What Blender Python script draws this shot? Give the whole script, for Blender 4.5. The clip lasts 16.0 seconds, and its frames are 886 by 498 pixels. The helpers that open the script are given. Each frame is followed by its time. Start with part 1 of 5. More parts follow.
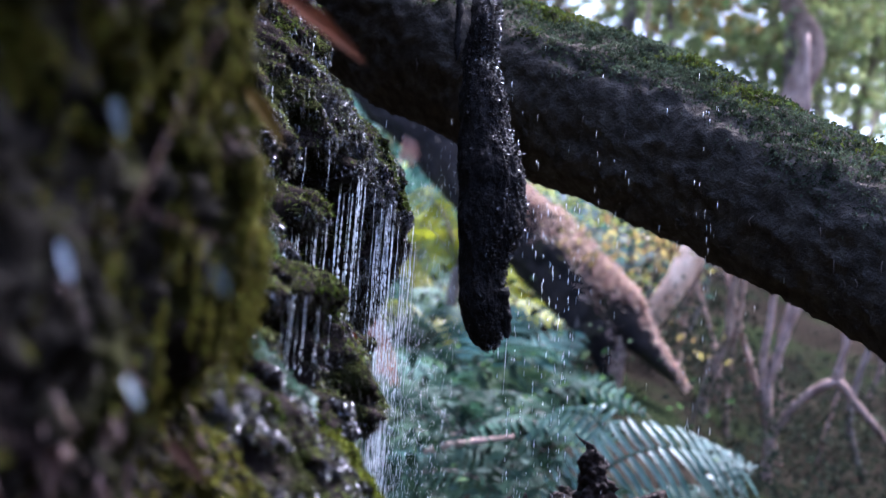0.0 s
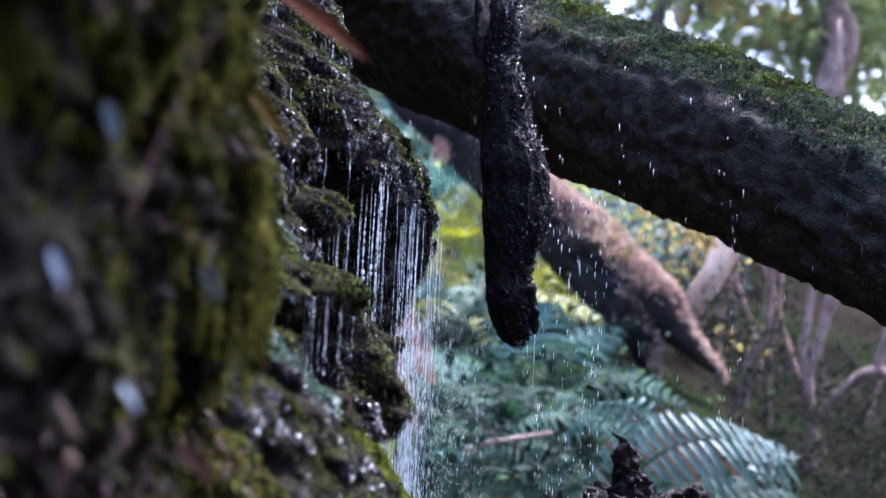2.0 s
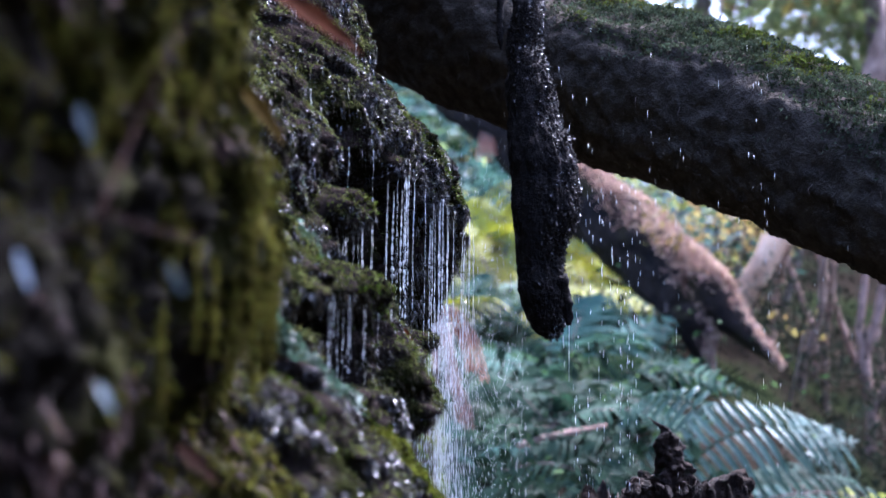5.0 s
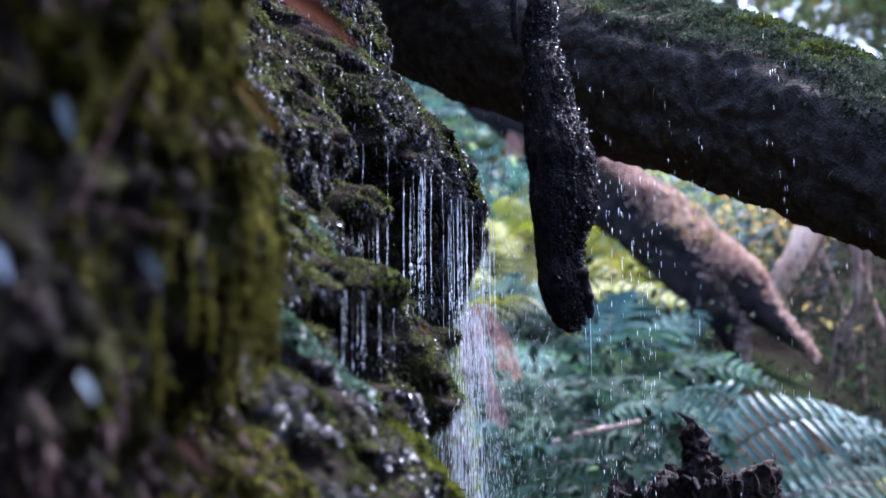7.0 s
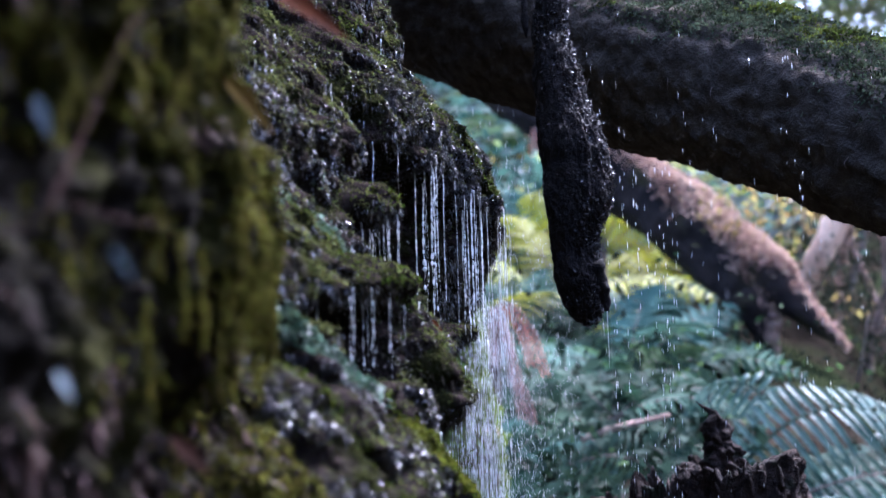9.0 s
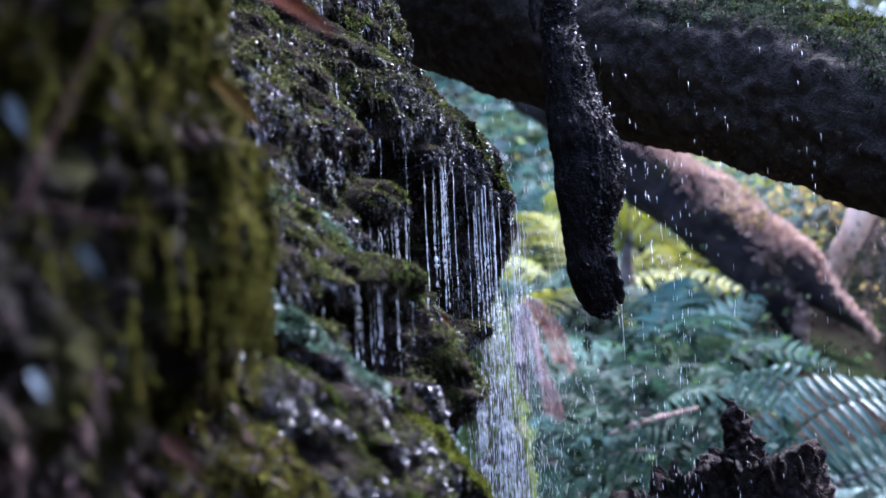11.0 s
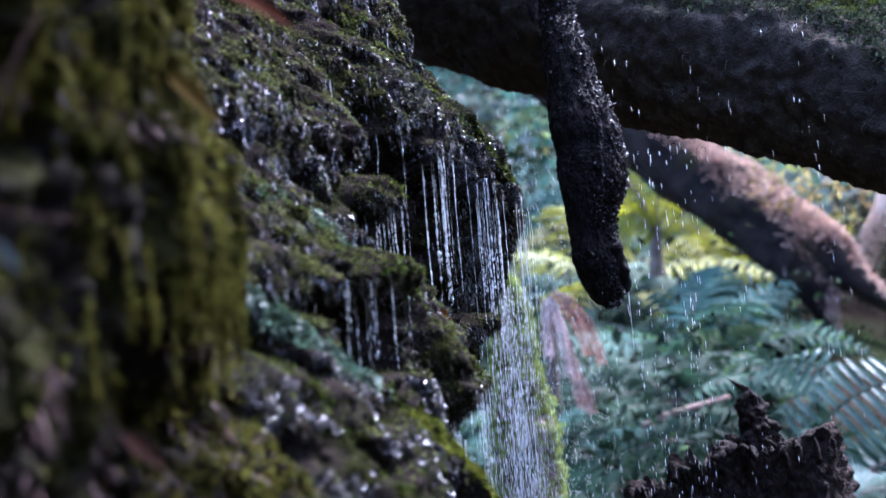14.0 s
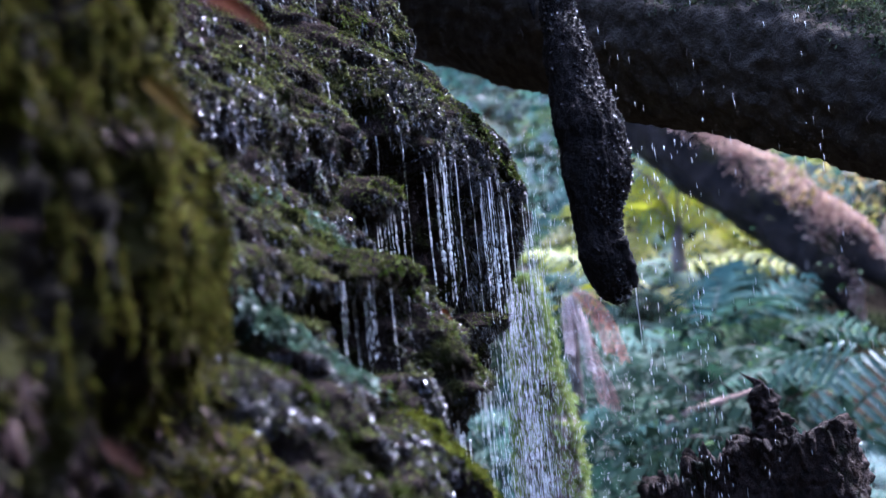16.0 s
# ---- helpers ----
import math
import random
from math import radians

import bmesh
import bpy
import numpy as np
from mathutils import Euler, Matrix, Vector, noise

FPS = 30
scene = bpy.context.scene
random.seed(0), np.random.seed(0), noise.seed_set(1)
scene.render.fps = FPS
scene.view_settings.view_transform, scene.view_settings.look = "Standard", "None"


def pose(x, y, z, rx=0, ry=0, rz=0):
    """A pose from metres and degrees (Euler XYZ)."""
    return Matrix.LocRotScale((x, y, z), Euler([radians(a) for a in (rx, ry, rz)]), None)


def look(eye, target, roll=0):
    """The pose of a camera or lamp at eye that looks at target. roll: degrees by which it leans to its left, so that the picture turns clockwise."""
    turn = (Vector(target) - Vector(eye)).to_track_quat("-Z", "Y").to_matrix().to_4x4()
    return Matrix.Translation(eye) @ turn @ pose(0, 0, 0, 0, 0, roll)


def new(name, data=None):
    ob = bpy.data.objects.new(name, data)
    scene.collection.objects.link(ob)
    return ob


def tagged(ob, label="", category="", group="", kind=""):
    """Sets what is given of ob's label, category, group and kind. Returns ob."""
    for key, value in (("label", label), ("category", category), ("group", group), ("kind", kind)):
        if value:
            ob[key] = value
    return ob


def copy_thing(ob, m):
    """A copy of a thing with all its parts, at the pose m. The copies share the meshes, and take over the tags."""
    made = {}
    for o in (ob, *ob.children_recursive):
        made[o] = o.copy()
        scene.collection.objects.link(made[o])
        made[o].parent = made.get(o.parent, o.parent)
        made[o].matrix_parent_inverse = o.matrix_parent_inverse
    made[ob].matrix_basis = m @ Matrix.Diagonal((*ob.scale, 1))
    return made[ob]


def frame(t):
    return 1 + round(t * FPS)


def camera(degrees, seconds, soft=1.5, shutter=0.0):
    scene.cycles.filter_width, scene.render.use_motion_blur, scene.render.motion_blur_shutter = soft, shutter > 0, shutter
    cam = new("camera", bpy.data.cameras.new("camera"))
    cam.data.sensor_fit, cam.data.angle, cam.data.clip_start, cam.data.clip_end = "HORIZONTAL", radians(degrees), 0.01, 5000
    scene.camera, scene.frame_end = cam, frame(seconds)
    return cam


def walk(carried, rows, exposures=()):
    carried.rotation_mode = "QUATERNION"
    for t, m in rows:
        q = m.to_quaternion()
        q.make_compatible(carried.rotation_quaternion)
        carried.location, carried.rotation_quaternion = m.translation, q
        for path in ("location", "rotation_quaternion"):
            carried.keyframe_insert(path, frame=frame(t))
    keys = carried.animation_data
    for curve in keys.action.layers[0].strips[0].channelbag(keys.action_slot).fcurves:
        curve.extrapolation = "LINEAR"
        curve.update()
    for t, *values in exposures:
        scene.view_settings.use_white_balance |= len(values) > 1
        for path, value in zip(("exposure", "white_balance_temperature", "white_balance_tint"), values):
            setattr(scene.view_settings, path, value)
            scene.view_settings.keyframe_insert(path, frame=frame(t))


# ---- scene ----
# ---- the camera and its way: seconds, eye, yaw to the left, pitch up, lean to the left ----
cam = camera(30.0, 16.0)
cam.data.dof.use_dof = True
cam.data.dof.focus_distance = 3.7
cam.data.dof.aperture_fstop = 3.5
PATH = [
    (0.0, 0.0000, 0.0000, 1.3000, 0.000, 5.000, 4.500),
    (0.5, 0.0076, -0.0001, 1.3000, 0.344, 4.982, 4.088),
    (1.0, 0.0154, 0.0004, 1.3003, 0.697, 4.952, 3.675),
    (1.5, 0.0232, 0.0022, 1.3004, 1.039, 4.915, 3.282),
    (2.0, 0.0305, 0.0062, 1.3000, 1.363, 4.883, 2.907),
    (2.5, 0.0380, 0.0106, 1.2998, 1.676, 4.868, 2.516),
    (3.0, 0.0471, 0.0135, 1.3010, 2.013, 4.826, 2.189),
    (3.5, 0.0560, 0.0155, 1.3016, 2.332, 4.801, 1.831),
    (4.0, 0.0661, 0.0166, 1.3006, 2.678, 4.767, 1.454),
    (6.5, 0.1175, 0.0259, 1.2845, 4.302, 4.819, -0.078),
    (7.0, 0.1252, 0.0287, 1.2825, 4.610, 4.835, -0.457),
    (7.5, 0.1332, 0.0313, 1.2812, 4.901, 4.834, -0.816),
    (8.0, 0.1428, 0.0349, 1.2790, 5.197, 4.844, -1.153),
    (8.5, 0.1514, 0.0395, 1.2772, 5.439, 4.848, -1.426),
    (9.0, 0.1609, 0.0433, 1.2756, 5.712, 4.836, -1.687),
    (11.5, 0.2088, 0.0570, 1.2662, 7.007, 4.860, -3.218),
    (12.0, 0.2189, 0.0603, 1.2632, 7.226, 4.845, -3.502),
    (12.5, 0.2296, 0.0641, 1.2588, 7.471, 4.845, -3.858),
    (13.0, 0.2423, 0.0682, 1.2563, 7.718, 4.865, -4.227),
    (13.5, 0.2565, 0.0701, 1.2549, 7.952, 4.889, -4.504),
    (14.0, 0.2710, 0.0709, 1.2544, 8.144, 4.908, -4.763),
    (14.5, 0.2839, 0.0733, 1.2539, 8.383, 4.937, -5.052),
    (15.0, 0.2964, 0.0765, 1.2527, 8.606, 4.972, -5.323),
    (15.5, 0.3073, 0.0810, 1.2498, 8.845, 5.006, -5.683),
    (16.0, 0.3171, 0.0867, 1.2478, 9.110, 5.040, -6.043),
]


def carried_pose(x, y, z, yaw, pitch, lean):
    ahead = Vector((-math.sin(radians(yaw)) * math.cos(radians(pitch)), math.cos(radians(yaw)) * math.cos(radians(pitch)), math.sin(radians(pitch))))
    return look((x, y, z), Vector((x, y, z)) + ahead, lean)


walk(cam, [(row[0], carried_pose(*row[1:])) for row in PATH], exposures=[(0.0, 3.34, 5230.0, 26.0), (16.0, 3.36, 5090.0, 26.0)])

# ---- daylight: a bright overcast sky through a forest gap ----
SUN_UP, SUN_ROUND = 58.0, 40.0   # degrees above the horizon; degrees to the right of straight ahead
world = bpy.data.worlds.new("overcast_sky")
world.use_nodes = True
scene.world = world
wn, wl = world.node_tree.nodes, world.node_tree.links
sky = wn.new("ShaderNodeTexSky")
sky.sky_type = 'NISHITA'
sky.sun_disc = False
sky.sun_elevation = radians(SUN_UP)
sky.sun_rotation = radians(SUN_ROUND)
sky.air_density, sky.dust_density, sky.ozone_density = 1.0, 4.0, 1.0
wl.new(sky.outputs[0], wn["Background"].inputs[0])
wn["Background"].inputs[1].default_value = 0.13
sun = new("sun", bpy.data.lights.new("sun", 'SUN'))
sun.data.energy = 1.9
sun.data.angle = radians(14)
sun.data.color = (1.0, 0.97, 0.93)
sun.matrix_world = look((8 * math.sin(radians(SUN_ROUND)), 8 * math.cos(radians(SUN_ROUND)), 8 * math.tan(radians(SUN_UP))), (0, 0, 0))


# ---- materials ----
def material(name, dark, light, scale=20.0, rough=0.6, bump=0.4, fine=90.0, spec=0.5, extra=None, extra_scale=4.0, extra_at=0.55, translucent=0.0, random_hue=0.0, island=False, rough_low=None, coat=0.0, depth=0.004):
    """A surface of two colours mixed by coarse and fine noise, with relief; extra: a third colour in patches."""
    m = bpy.data.materials.new(name)
    m.use_nodes = True
    n, l = m.node_tree.nodes, m.node_tree.links
    p = n["Principled BSDF"]
    where = n.new("ShaderNodeNewGeometry")
    def grain(s, detail=5.0, r=0.6):
        t = n.new("ShaderNodeTexNoise")
        t.inputs["Scale"].default_value, t.inputs["Detail"].default_value, t.inputs["Roughness"].default_value = s, detail, r
        l.new(where.outputs["Position"], t.inputs["Vector"])
        return t.outputs[0]
    def ramp(x, a, b):
        r = n.new("ShaderNodeMapRange")
        r.inputs[1].default_value, r.inputs[2].default_value = a, b
        l.new(x, r.inputs[0])
        return r.outputs[0]
    def mix(f, a, b):
        x = n.new("ShaderNodeMix")
        x.data_type = 'RGBA'
        l.new(f, x.inputs["Factor"])
        for slot, c in ((6, a), (7, b)):
            if isinstance(c, tuple):
                x.inputs[slot].default_value = (*c, 1)
            else:
                l.new(c, x.inputs[slot])
        return x.outputs[2]
    coarse, small = grain(scale), grain(fine, 3.0)
    colour = mix(ramp(coarse, 0.35, 0.65), dark, light)
    if extra:
        colour = mix(ramp(grain(extra_scale, 4.0), extra_at - 0.04, extra_at + 0.06), colour, extra)
    if random_hue:
        hue = n.new("ShaderNodeHueSaturation")
        if island:
            chance = where.outputs["Random Per Island"]
        else:
            chance = n.new("ShaderNodeObjectInfo").outputs["Random"]
        r = n.new("ShaderNodeMapRange")
        r.inputs[3].default_value, r.inputs[4].default_value = 1 - random_hue, 1 + random_hue
        l.new(chance, r.inputs[0])
        l.new(r.outputs[0], hue.inputs["Value"])
        r2 = n.new("ShaderNodeMapRange")
        r2.inputs[3].default_value, r2.inputs[4].default_value = 0.5 - 0.06 * random_hue, 0.5 + 0.06 * random_hue
        l.new(chance, r2.inputs[0])
        l.new(r2.outputs[0], hue.inputs["Hue"])
        l.new(colour, hue.inputs["Color"])
        colour = hue.outputs[0]
    l.new(colour, p.inputs["Base Color"])
    if rough_low is None:
        p.inputs["Roughness"].default_value = rough
    else:
        r = n.new("ShaderNodeMapRange")
        r.inputs[1].default_value, r.inputs[2].default_value = 0.38, 0.62
        r.inputs[3].default_value, r.inputs[4].default_value = rough_low, rough
        l.new(grain(scale * 1.7, 4.0), r.inputs[0])
        l.new(r.outputs[0], p.inputs["Roughness"])
    p.inputs["Specular IOR Level"].default_value = spec
    p.inputs["Coat Weight"].default_value = coat
    p.inputs["Coat Roughness"].default_value = 0.12
    if bump:
        add = n.new("ShaderNodeMath")
        add.operation = 'ADD'
        l.new(coarse, add.inputs[0])
        l.new(small, add.inputs[1])
        b = n.new("ShaderNodeBump")
        b.inputs["Strength"].default_value, b.inputs["Distance"].default_value = bump, depth
        l.new(add.outputs[0], b.inputs["Height"])
        l.new(b.outputs[0], p.inputs["Normal"])
    if translucent:
        t = n.new("ShaderNodeBsdfTranslucent")
        l.new(colour, t.inputs["Color"])
        s = n.new("ShaderNodeMixShader")
        s.inputs[0].default_value = translucent
        l.new(p.outputs[0], s.inputs[1])
        l.new(t.outputs[0], s.inputs[2])
        l.new(s.outputs[0], n["Material Output"].inputs[0])
    return m


WET_ROCK = material("wet_rock", (0.008, 0.0066, 0.006), (0.021, 0.0165, 0.0145), 26, 0.9, 0.9, 160, 0.0, extra=(0.010, 0.011, 0.004), extra_scale=9, extra_at=0.52, rough_low=0.42, depth=0.008)
PEAT = material("dark_peat", (0.0065, 0.0058, 0.005), (0.0155, 0.0132, 0.0098), 14, 0.95, 0.8, 120, 0.03, extra=(0.018, 0.018, 0.005), extra_scale=9, extra_at=0.54, depth=0.008)
MOSS = material("moss", (0.014, 0.020, 0.005), (0.130, 0.142, 0.042), 24, 0.6, 0.0, 200, 0.08, random_hue=0.5, island=True, translucent=0.3)
MOSS_CUSHION = material("green_cushion_moss", (0.012, 0.019, 0.003), (0.060, 0.080, 0.011), 24, 0.95, 0.0, 200, 0.0, random_hue=0.5, island=True, translucent=0.3)
FIBRE = material("wet_brown_moss_fibre", (0.008, 0.007, 0.005), (0.052, 0.044, 0.027), 26, 0.7, 0.0, 200, 0.05, random_hue=0.6, island=True, rough_low=0.5)
LIVERWORT = material("blue_green_liverwort", (0.018, 0.040, 0.026), (0.085, 0.15, 0.095), 30, 0.55, 0.0, 200, 0.4, random_hue=0.4, island=True, rough_low=0.4, translucent=0.2)
MOSS_FRONT = material("moss_olive", (0.010, 0.0105, 0.0025), (0.100, 0.094, 0.016), 12, 0.95, 0.0, 200, 0.03, random_hue=0.5, island=True, translucent=0.25)
WET_LEAF = material("wet_leafy_crust", (0.012, 0.013, 0.011), (0.066, 0.068, 0.057), 40, 0.4, 0.0, 200, 1.0, random_hue=0.5, island=True, rough_low=0.14)
BARK_WET = material("wet_black_bark", (0.008, 0.0073, 0.007), (0.019, 0.0165, 0.015), 40, 0.9, 1.0, 260, 0.05, rough_low=0.45, depth=0.006)
BARK_LOG = material("dark_log_bark", (0.036, 0.031, 0.025), (0.076, 0.066, 0.053), 24, 0.95, 0.9, 130, 0.0, depth=0.008)
LOG_MOSS = material("log_moss", (0.015, 0.022, 0.012), (0.074, 0.092, 0.054), 14, 0.95, 0.0, 200, 0.04, random_hue=0.5, island=True, translucent=0.2)
LOG_GREEN = material("bright_log_moss", (0.040, 0.052, 0.005), (0.16, 0.17, 0.02), 14, 0.95, 0.0, 200, 0.05, random_hue=0.4, island=True, translucent=0.25)
LOG_CREST = material("log_crest_moss", (0.024, 0.034, 0.007), (0.082, 0.100, 0.020), 14, 0.95, 0.0, 200, 0.04, random_hue=0.4, island=True, translucent=0.25)
# Near-black bark colour paints the leaning trunk's shaded side.
BARK_SHADE_SIDE = material("mossy_bark_shade_side", (0.007, 0.0055, 0.005), (0.026, 0.019, 0.016), 7, 0.9, 0.9, 60, 0.1, extra=(0.024, 0.020, 0.010), extra_scale=3, depth=0.02)
BARK_PALE = material("pale_bark", (0.52, 0.32, 0.20), (0.80, 0.56, 0.37), 6, 0.85, 0.7, 50, 0.1, depth=0.02)
BARK_PALE_BROWN = material("pale_brown_bark", (0.10, 0.065, 0.045), (0.26, 0.18, 0.13), 6, 0.85, 0.7, 50, 0.1, depth=0.02)
BARK_GREY = material("grey_brown_bark", (0.05, 0.038, 0.03), (0.17, 0.13, 0.105), 6, 0.85, 0.7, 50, 0.2, depth=0.02)
FERN = material("fern_green", (0.014, 0.032, 0.010), (0.070, 0.110, 0.034), 3, 0.65, 0.0, 60, 0.07, random_hue=0.5, translucent=0.35)
FERN_BLUE = material("fern_blue_green", (0.009, 0.028, 0.017), (0.044, 0.090, 0.056), 3, 0.6, 0.0, 60, 0.10, random_hue=0.6, translucent=0.35)
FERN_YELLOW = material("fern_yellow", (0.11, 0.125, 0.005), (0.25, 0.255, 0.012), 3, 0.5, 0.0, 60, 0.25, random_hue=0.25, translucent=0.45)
# Blue-grey tint puts the distant haze into the leaf colour.
LEAF_HAZE = material("haze_tinted_leaf", (0.030, 0.045, 0.040), (0.095, 0.125, 0.115), 2, 0.6, 0.0, 60, 0.2, random_hue=0.4, island=True, translucent=0.4)
MOSS_POST = material("bright_stump_moss", (0.08, 0.11, 0.025), (0.23, 0.28, 0.08), 10, 0.95, 0.0, 200, 0.05, random_hue=0.4, island=True, translucent=0.3)
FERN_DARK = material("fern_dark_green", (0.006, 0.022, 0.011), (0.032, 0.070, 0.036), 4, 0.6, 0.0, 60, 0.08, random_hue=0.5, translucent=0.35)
# Lightened base puts the sky's sheen into the frond colour.
FERN_SHEEN = material("fern_painted_sheen", (0.020, 0.058, 0.040), (0.11, 0.19, 0.145), 5, 0.5, 0.0, 60, 0.32, random_hue=0.3, translucent=0.35)
# Paler fern variant; its lightness stands in for haze over the slope.
FERN_HAZED = material("fern_hazed_green", (0.05, 0.09, 0.055), (0.15, 0.21, 0.145), 3, 0.6, 0.0, 60, 0.10, random_hue=0.35, translucent=0.4)
# Dark glossy leaf flakes, added to give the rock its wet sheen.
SHEEN = material("glossy_sheen_flake", (0.010, 0.009, 0.009), (0.040, 0.037, 0.039), 40, 0.5, 0.0, 200, 0.7, random_hue=0.4, island=True, rough_low=0.26)
BARK_ROSE = material("pinkish_bark", (0.12, 0.072, 0.054), (0.32, 0.21, 0.16), 6, 0.85, 0.8, 50, 0.1, depth=0.02)
FERN_DEAD = material("dead_fern_pink_brown", (0.30, 0.15, 0.12), (0.55, 0.36, 0.31), 8, 0.7, 0.0, 60, 0.3, random_hue=0.25, translucent=0.3)
FERN_WHITE = material("bleached_fern_pinkish_white", (0.42, 0.30, 0.28), (0.74, 0.60, 0.58), 8, 0.7, 0.0, 60, 0.3, random_hue=0.2, translucent=0.3)
FERN_RUST = material("rust_red_dead_fern", (0.38, 0.12, 0.07), (0.68, 0.30, 0.20), 8, 0.7, 0.0, 60, 0.3, random_hue=0.2, translucent=0.3)
LEAF = material("tree_leaf", (0.09, 0.12, 0.04), (0.25, 0.27, 0.10), 2, 0.5, 0.0, 60, 0.3, random_hue=0.5, island=True, translucent=0.6)
LEAF_GOLD = material("golden_leaf", (0.12, 0.09, 0.025), (0.27, 0.20, 0.065), 2, 0.5, 0.0, 60, 0.2, random_hue=0.4, island=True, translucent=0.5)
SOIL = material("forest_soil", (0.007, 0.0058, 0.0042), (0.022, 0.017, 0.012), 1.6, 0.95, 0.9, 12, 0.0, extra=(0.011, 0.014, 0.006), extra_scale=0.8, depth=0.05)
ROT = material("rotten_black_wood", (0.009, 0.0062, 0.005), (0.042, 0.028, 0.021), 45, 0.85, 1.0, 220, 0.15, extra=(0.015, 0.017, 0.008), extra_scale=14, extra_at=0.6, depth=0.010)
YELLOW_LEAF = material("dull_yellow_leaf", (0.04, 0.026, 0.004), (0.085, 0.054, 0.008), 30, 0.9, 0.2, 200, 0.05, extra=(0.07, 0.022, 0.010), extra_scale=18, extra_at=0.68, translucent=0.3)
TWIG = material("reddish_twig", (0.035, 0.018, 0.015), (0.085, 0.045, 0.038), 30, 0.8, 0.4, 200, 0.08)
BROWN_LEAF = material("dull_brown_leaf", (0.010, 0.0045, 0.003), (0.024, 0.009, 0.0055), 30, 0.9, 0.2, 200, 0.04, translucent=0.2)
RED_LEAF = material("rust_red_leaf", (0.026, 0.007, 0.0025), (0.066, 0.018, 0.005), 30, 0.9, 0.2, 200, 0.04, translucent=0.3)


def water_material():
    m = bpy.data.materials.new("running_water")
    m.use_nodes = True
    n, l = m.node_tree.nodes, m.node_tree.links
    p = n["Principled BSDF"]
    # White body colour stands in for the sky's highlights on the water.
    p.inputs["Base Color"].default_value = (0.93, 0.97, 0.95, 1)
    p.inputs["Roughness"].default_value = 0.08
    p.inputs["IOR"].default_value = 1.33
    p.inputs["Transmission Weight"].default_value = 0.3
    return m


WATER = water_material()


# ---- helpers for meshes ----
def mesh_object(name, verts, faces, mat, parent=None, label="", smooth=True):
    me = bpy.data.meshes.new(name)
    me.from_pydata([tuple(v) for v in verts] if not isinstance(verts, np.ndarray) else verts.tolist(), [], faces if isinstance(faces, list) else faces.tolist())
    me.materials.append(mat)
    if smooth:
        me.polygons.foreach_set("use_smooth", np.ones(len(me.polygons), dtype=bool))
    me.update()
    ob = new(name, me)
    if parent:
        ob.parent = parent
    if label:
        ob["label"] = label
    return ob


def fractal(v, octaves=4):
    return noise.fractal(Vector(v), 0.9, 2.1, octaves)


def smoothpath(points, steps):
    """Catmull-Rom through rows of numbers."""
    p = np.array(points, float)
    p = np.vstack([2 * p[0] - p[1], p, 2 * p[-1] - p[-2]])
    out = []
    for i in range(1, len(p) - 2):
        for k in range(steps):
            t = k / steps
            a, b, c, d = p[i - 1], p[i], p[i + 1], p[i + 2]
            out.append(0.5 * (2 * b + (c - a) * t + (2 * a - 5 * b + 4 * c - d) * t * t + (3 * b - a - 3 * c + d) * t ** 3))
    out.append(p[-2])
    return np.array(out)


def tube(rows, sides=10, steps=6, lump=0.0, lump_scale=8.0, ridges=0.0, seed=0.0, cap=True, shape=None):
    """Verts and faces of a limb along rows of x, y, z, radius. lump: uneven relief as a share of the radius."""
    path = smoothpath(rows, steps)
    verts, faces = [], []
    tangent = np.gradient(path[:, :3], axis=0)
    tangent /= np.linalg.norm(tangent, axis=1)[:, None] + 1e-9
    side = np.cross(tangent[0], (0.0, 0.3, 1.0) if abs(tangent[0][2]) < 0.9 else (0.0, 1.0, 0.0))
    along = 0.0
    for i, (c, tg) in enumerate(zip(path, tangent)):
        if i:
            along += np.linalg.norm(path[i, :3] - path[i - 1, :3])
        side = side - tg * side.dot(tg)
        side /= np.linalg.norm(side)
        up = np.cross(side, tg)
        for k in range(sides):
            a = 2 * math.pi * k / sides
            r = c[3] * (shape(a, i / (len(path) - 1)) if shape else 1.0)
            way = side * math.cos(a) + up * math.sin(a)
            at = c[:3] + way * r
            if lump:
                r *= 1 + lump * fractal((at[0] * lump_scale + seed, at[1] * lump_scale, at[2] * lump_scale))
            if ridges:
                r *= 1 + ridges * noise.noise(Vector((math.cos(a) * 3.5 + seed, math.sin(a) * 3.5, along * 3.0)))
            verts.append(c[:3] + way * r)
        if i:
            for k in range(sides):
                k2 = (k + 1) % sides
                faces.append(((i - 1) * sides + k, i * sides + k, i * sides + k2, (i - 1) * sides + k2))
    if cap:
        n = len(path)
        faces.append(tuple(range(sides)))
        faces.append(tuple((n - 1) * sides + k for k in range(sides - 1, -1, -1)))
    return verts, faces


def joined(pieces):
    verts, faces = [], []
    for v, f in pieces:
        b = len(verts)
        verts.extend(v)
        faces.extend(tuple(i + b for i in q) for q in f)
    return verts, faces


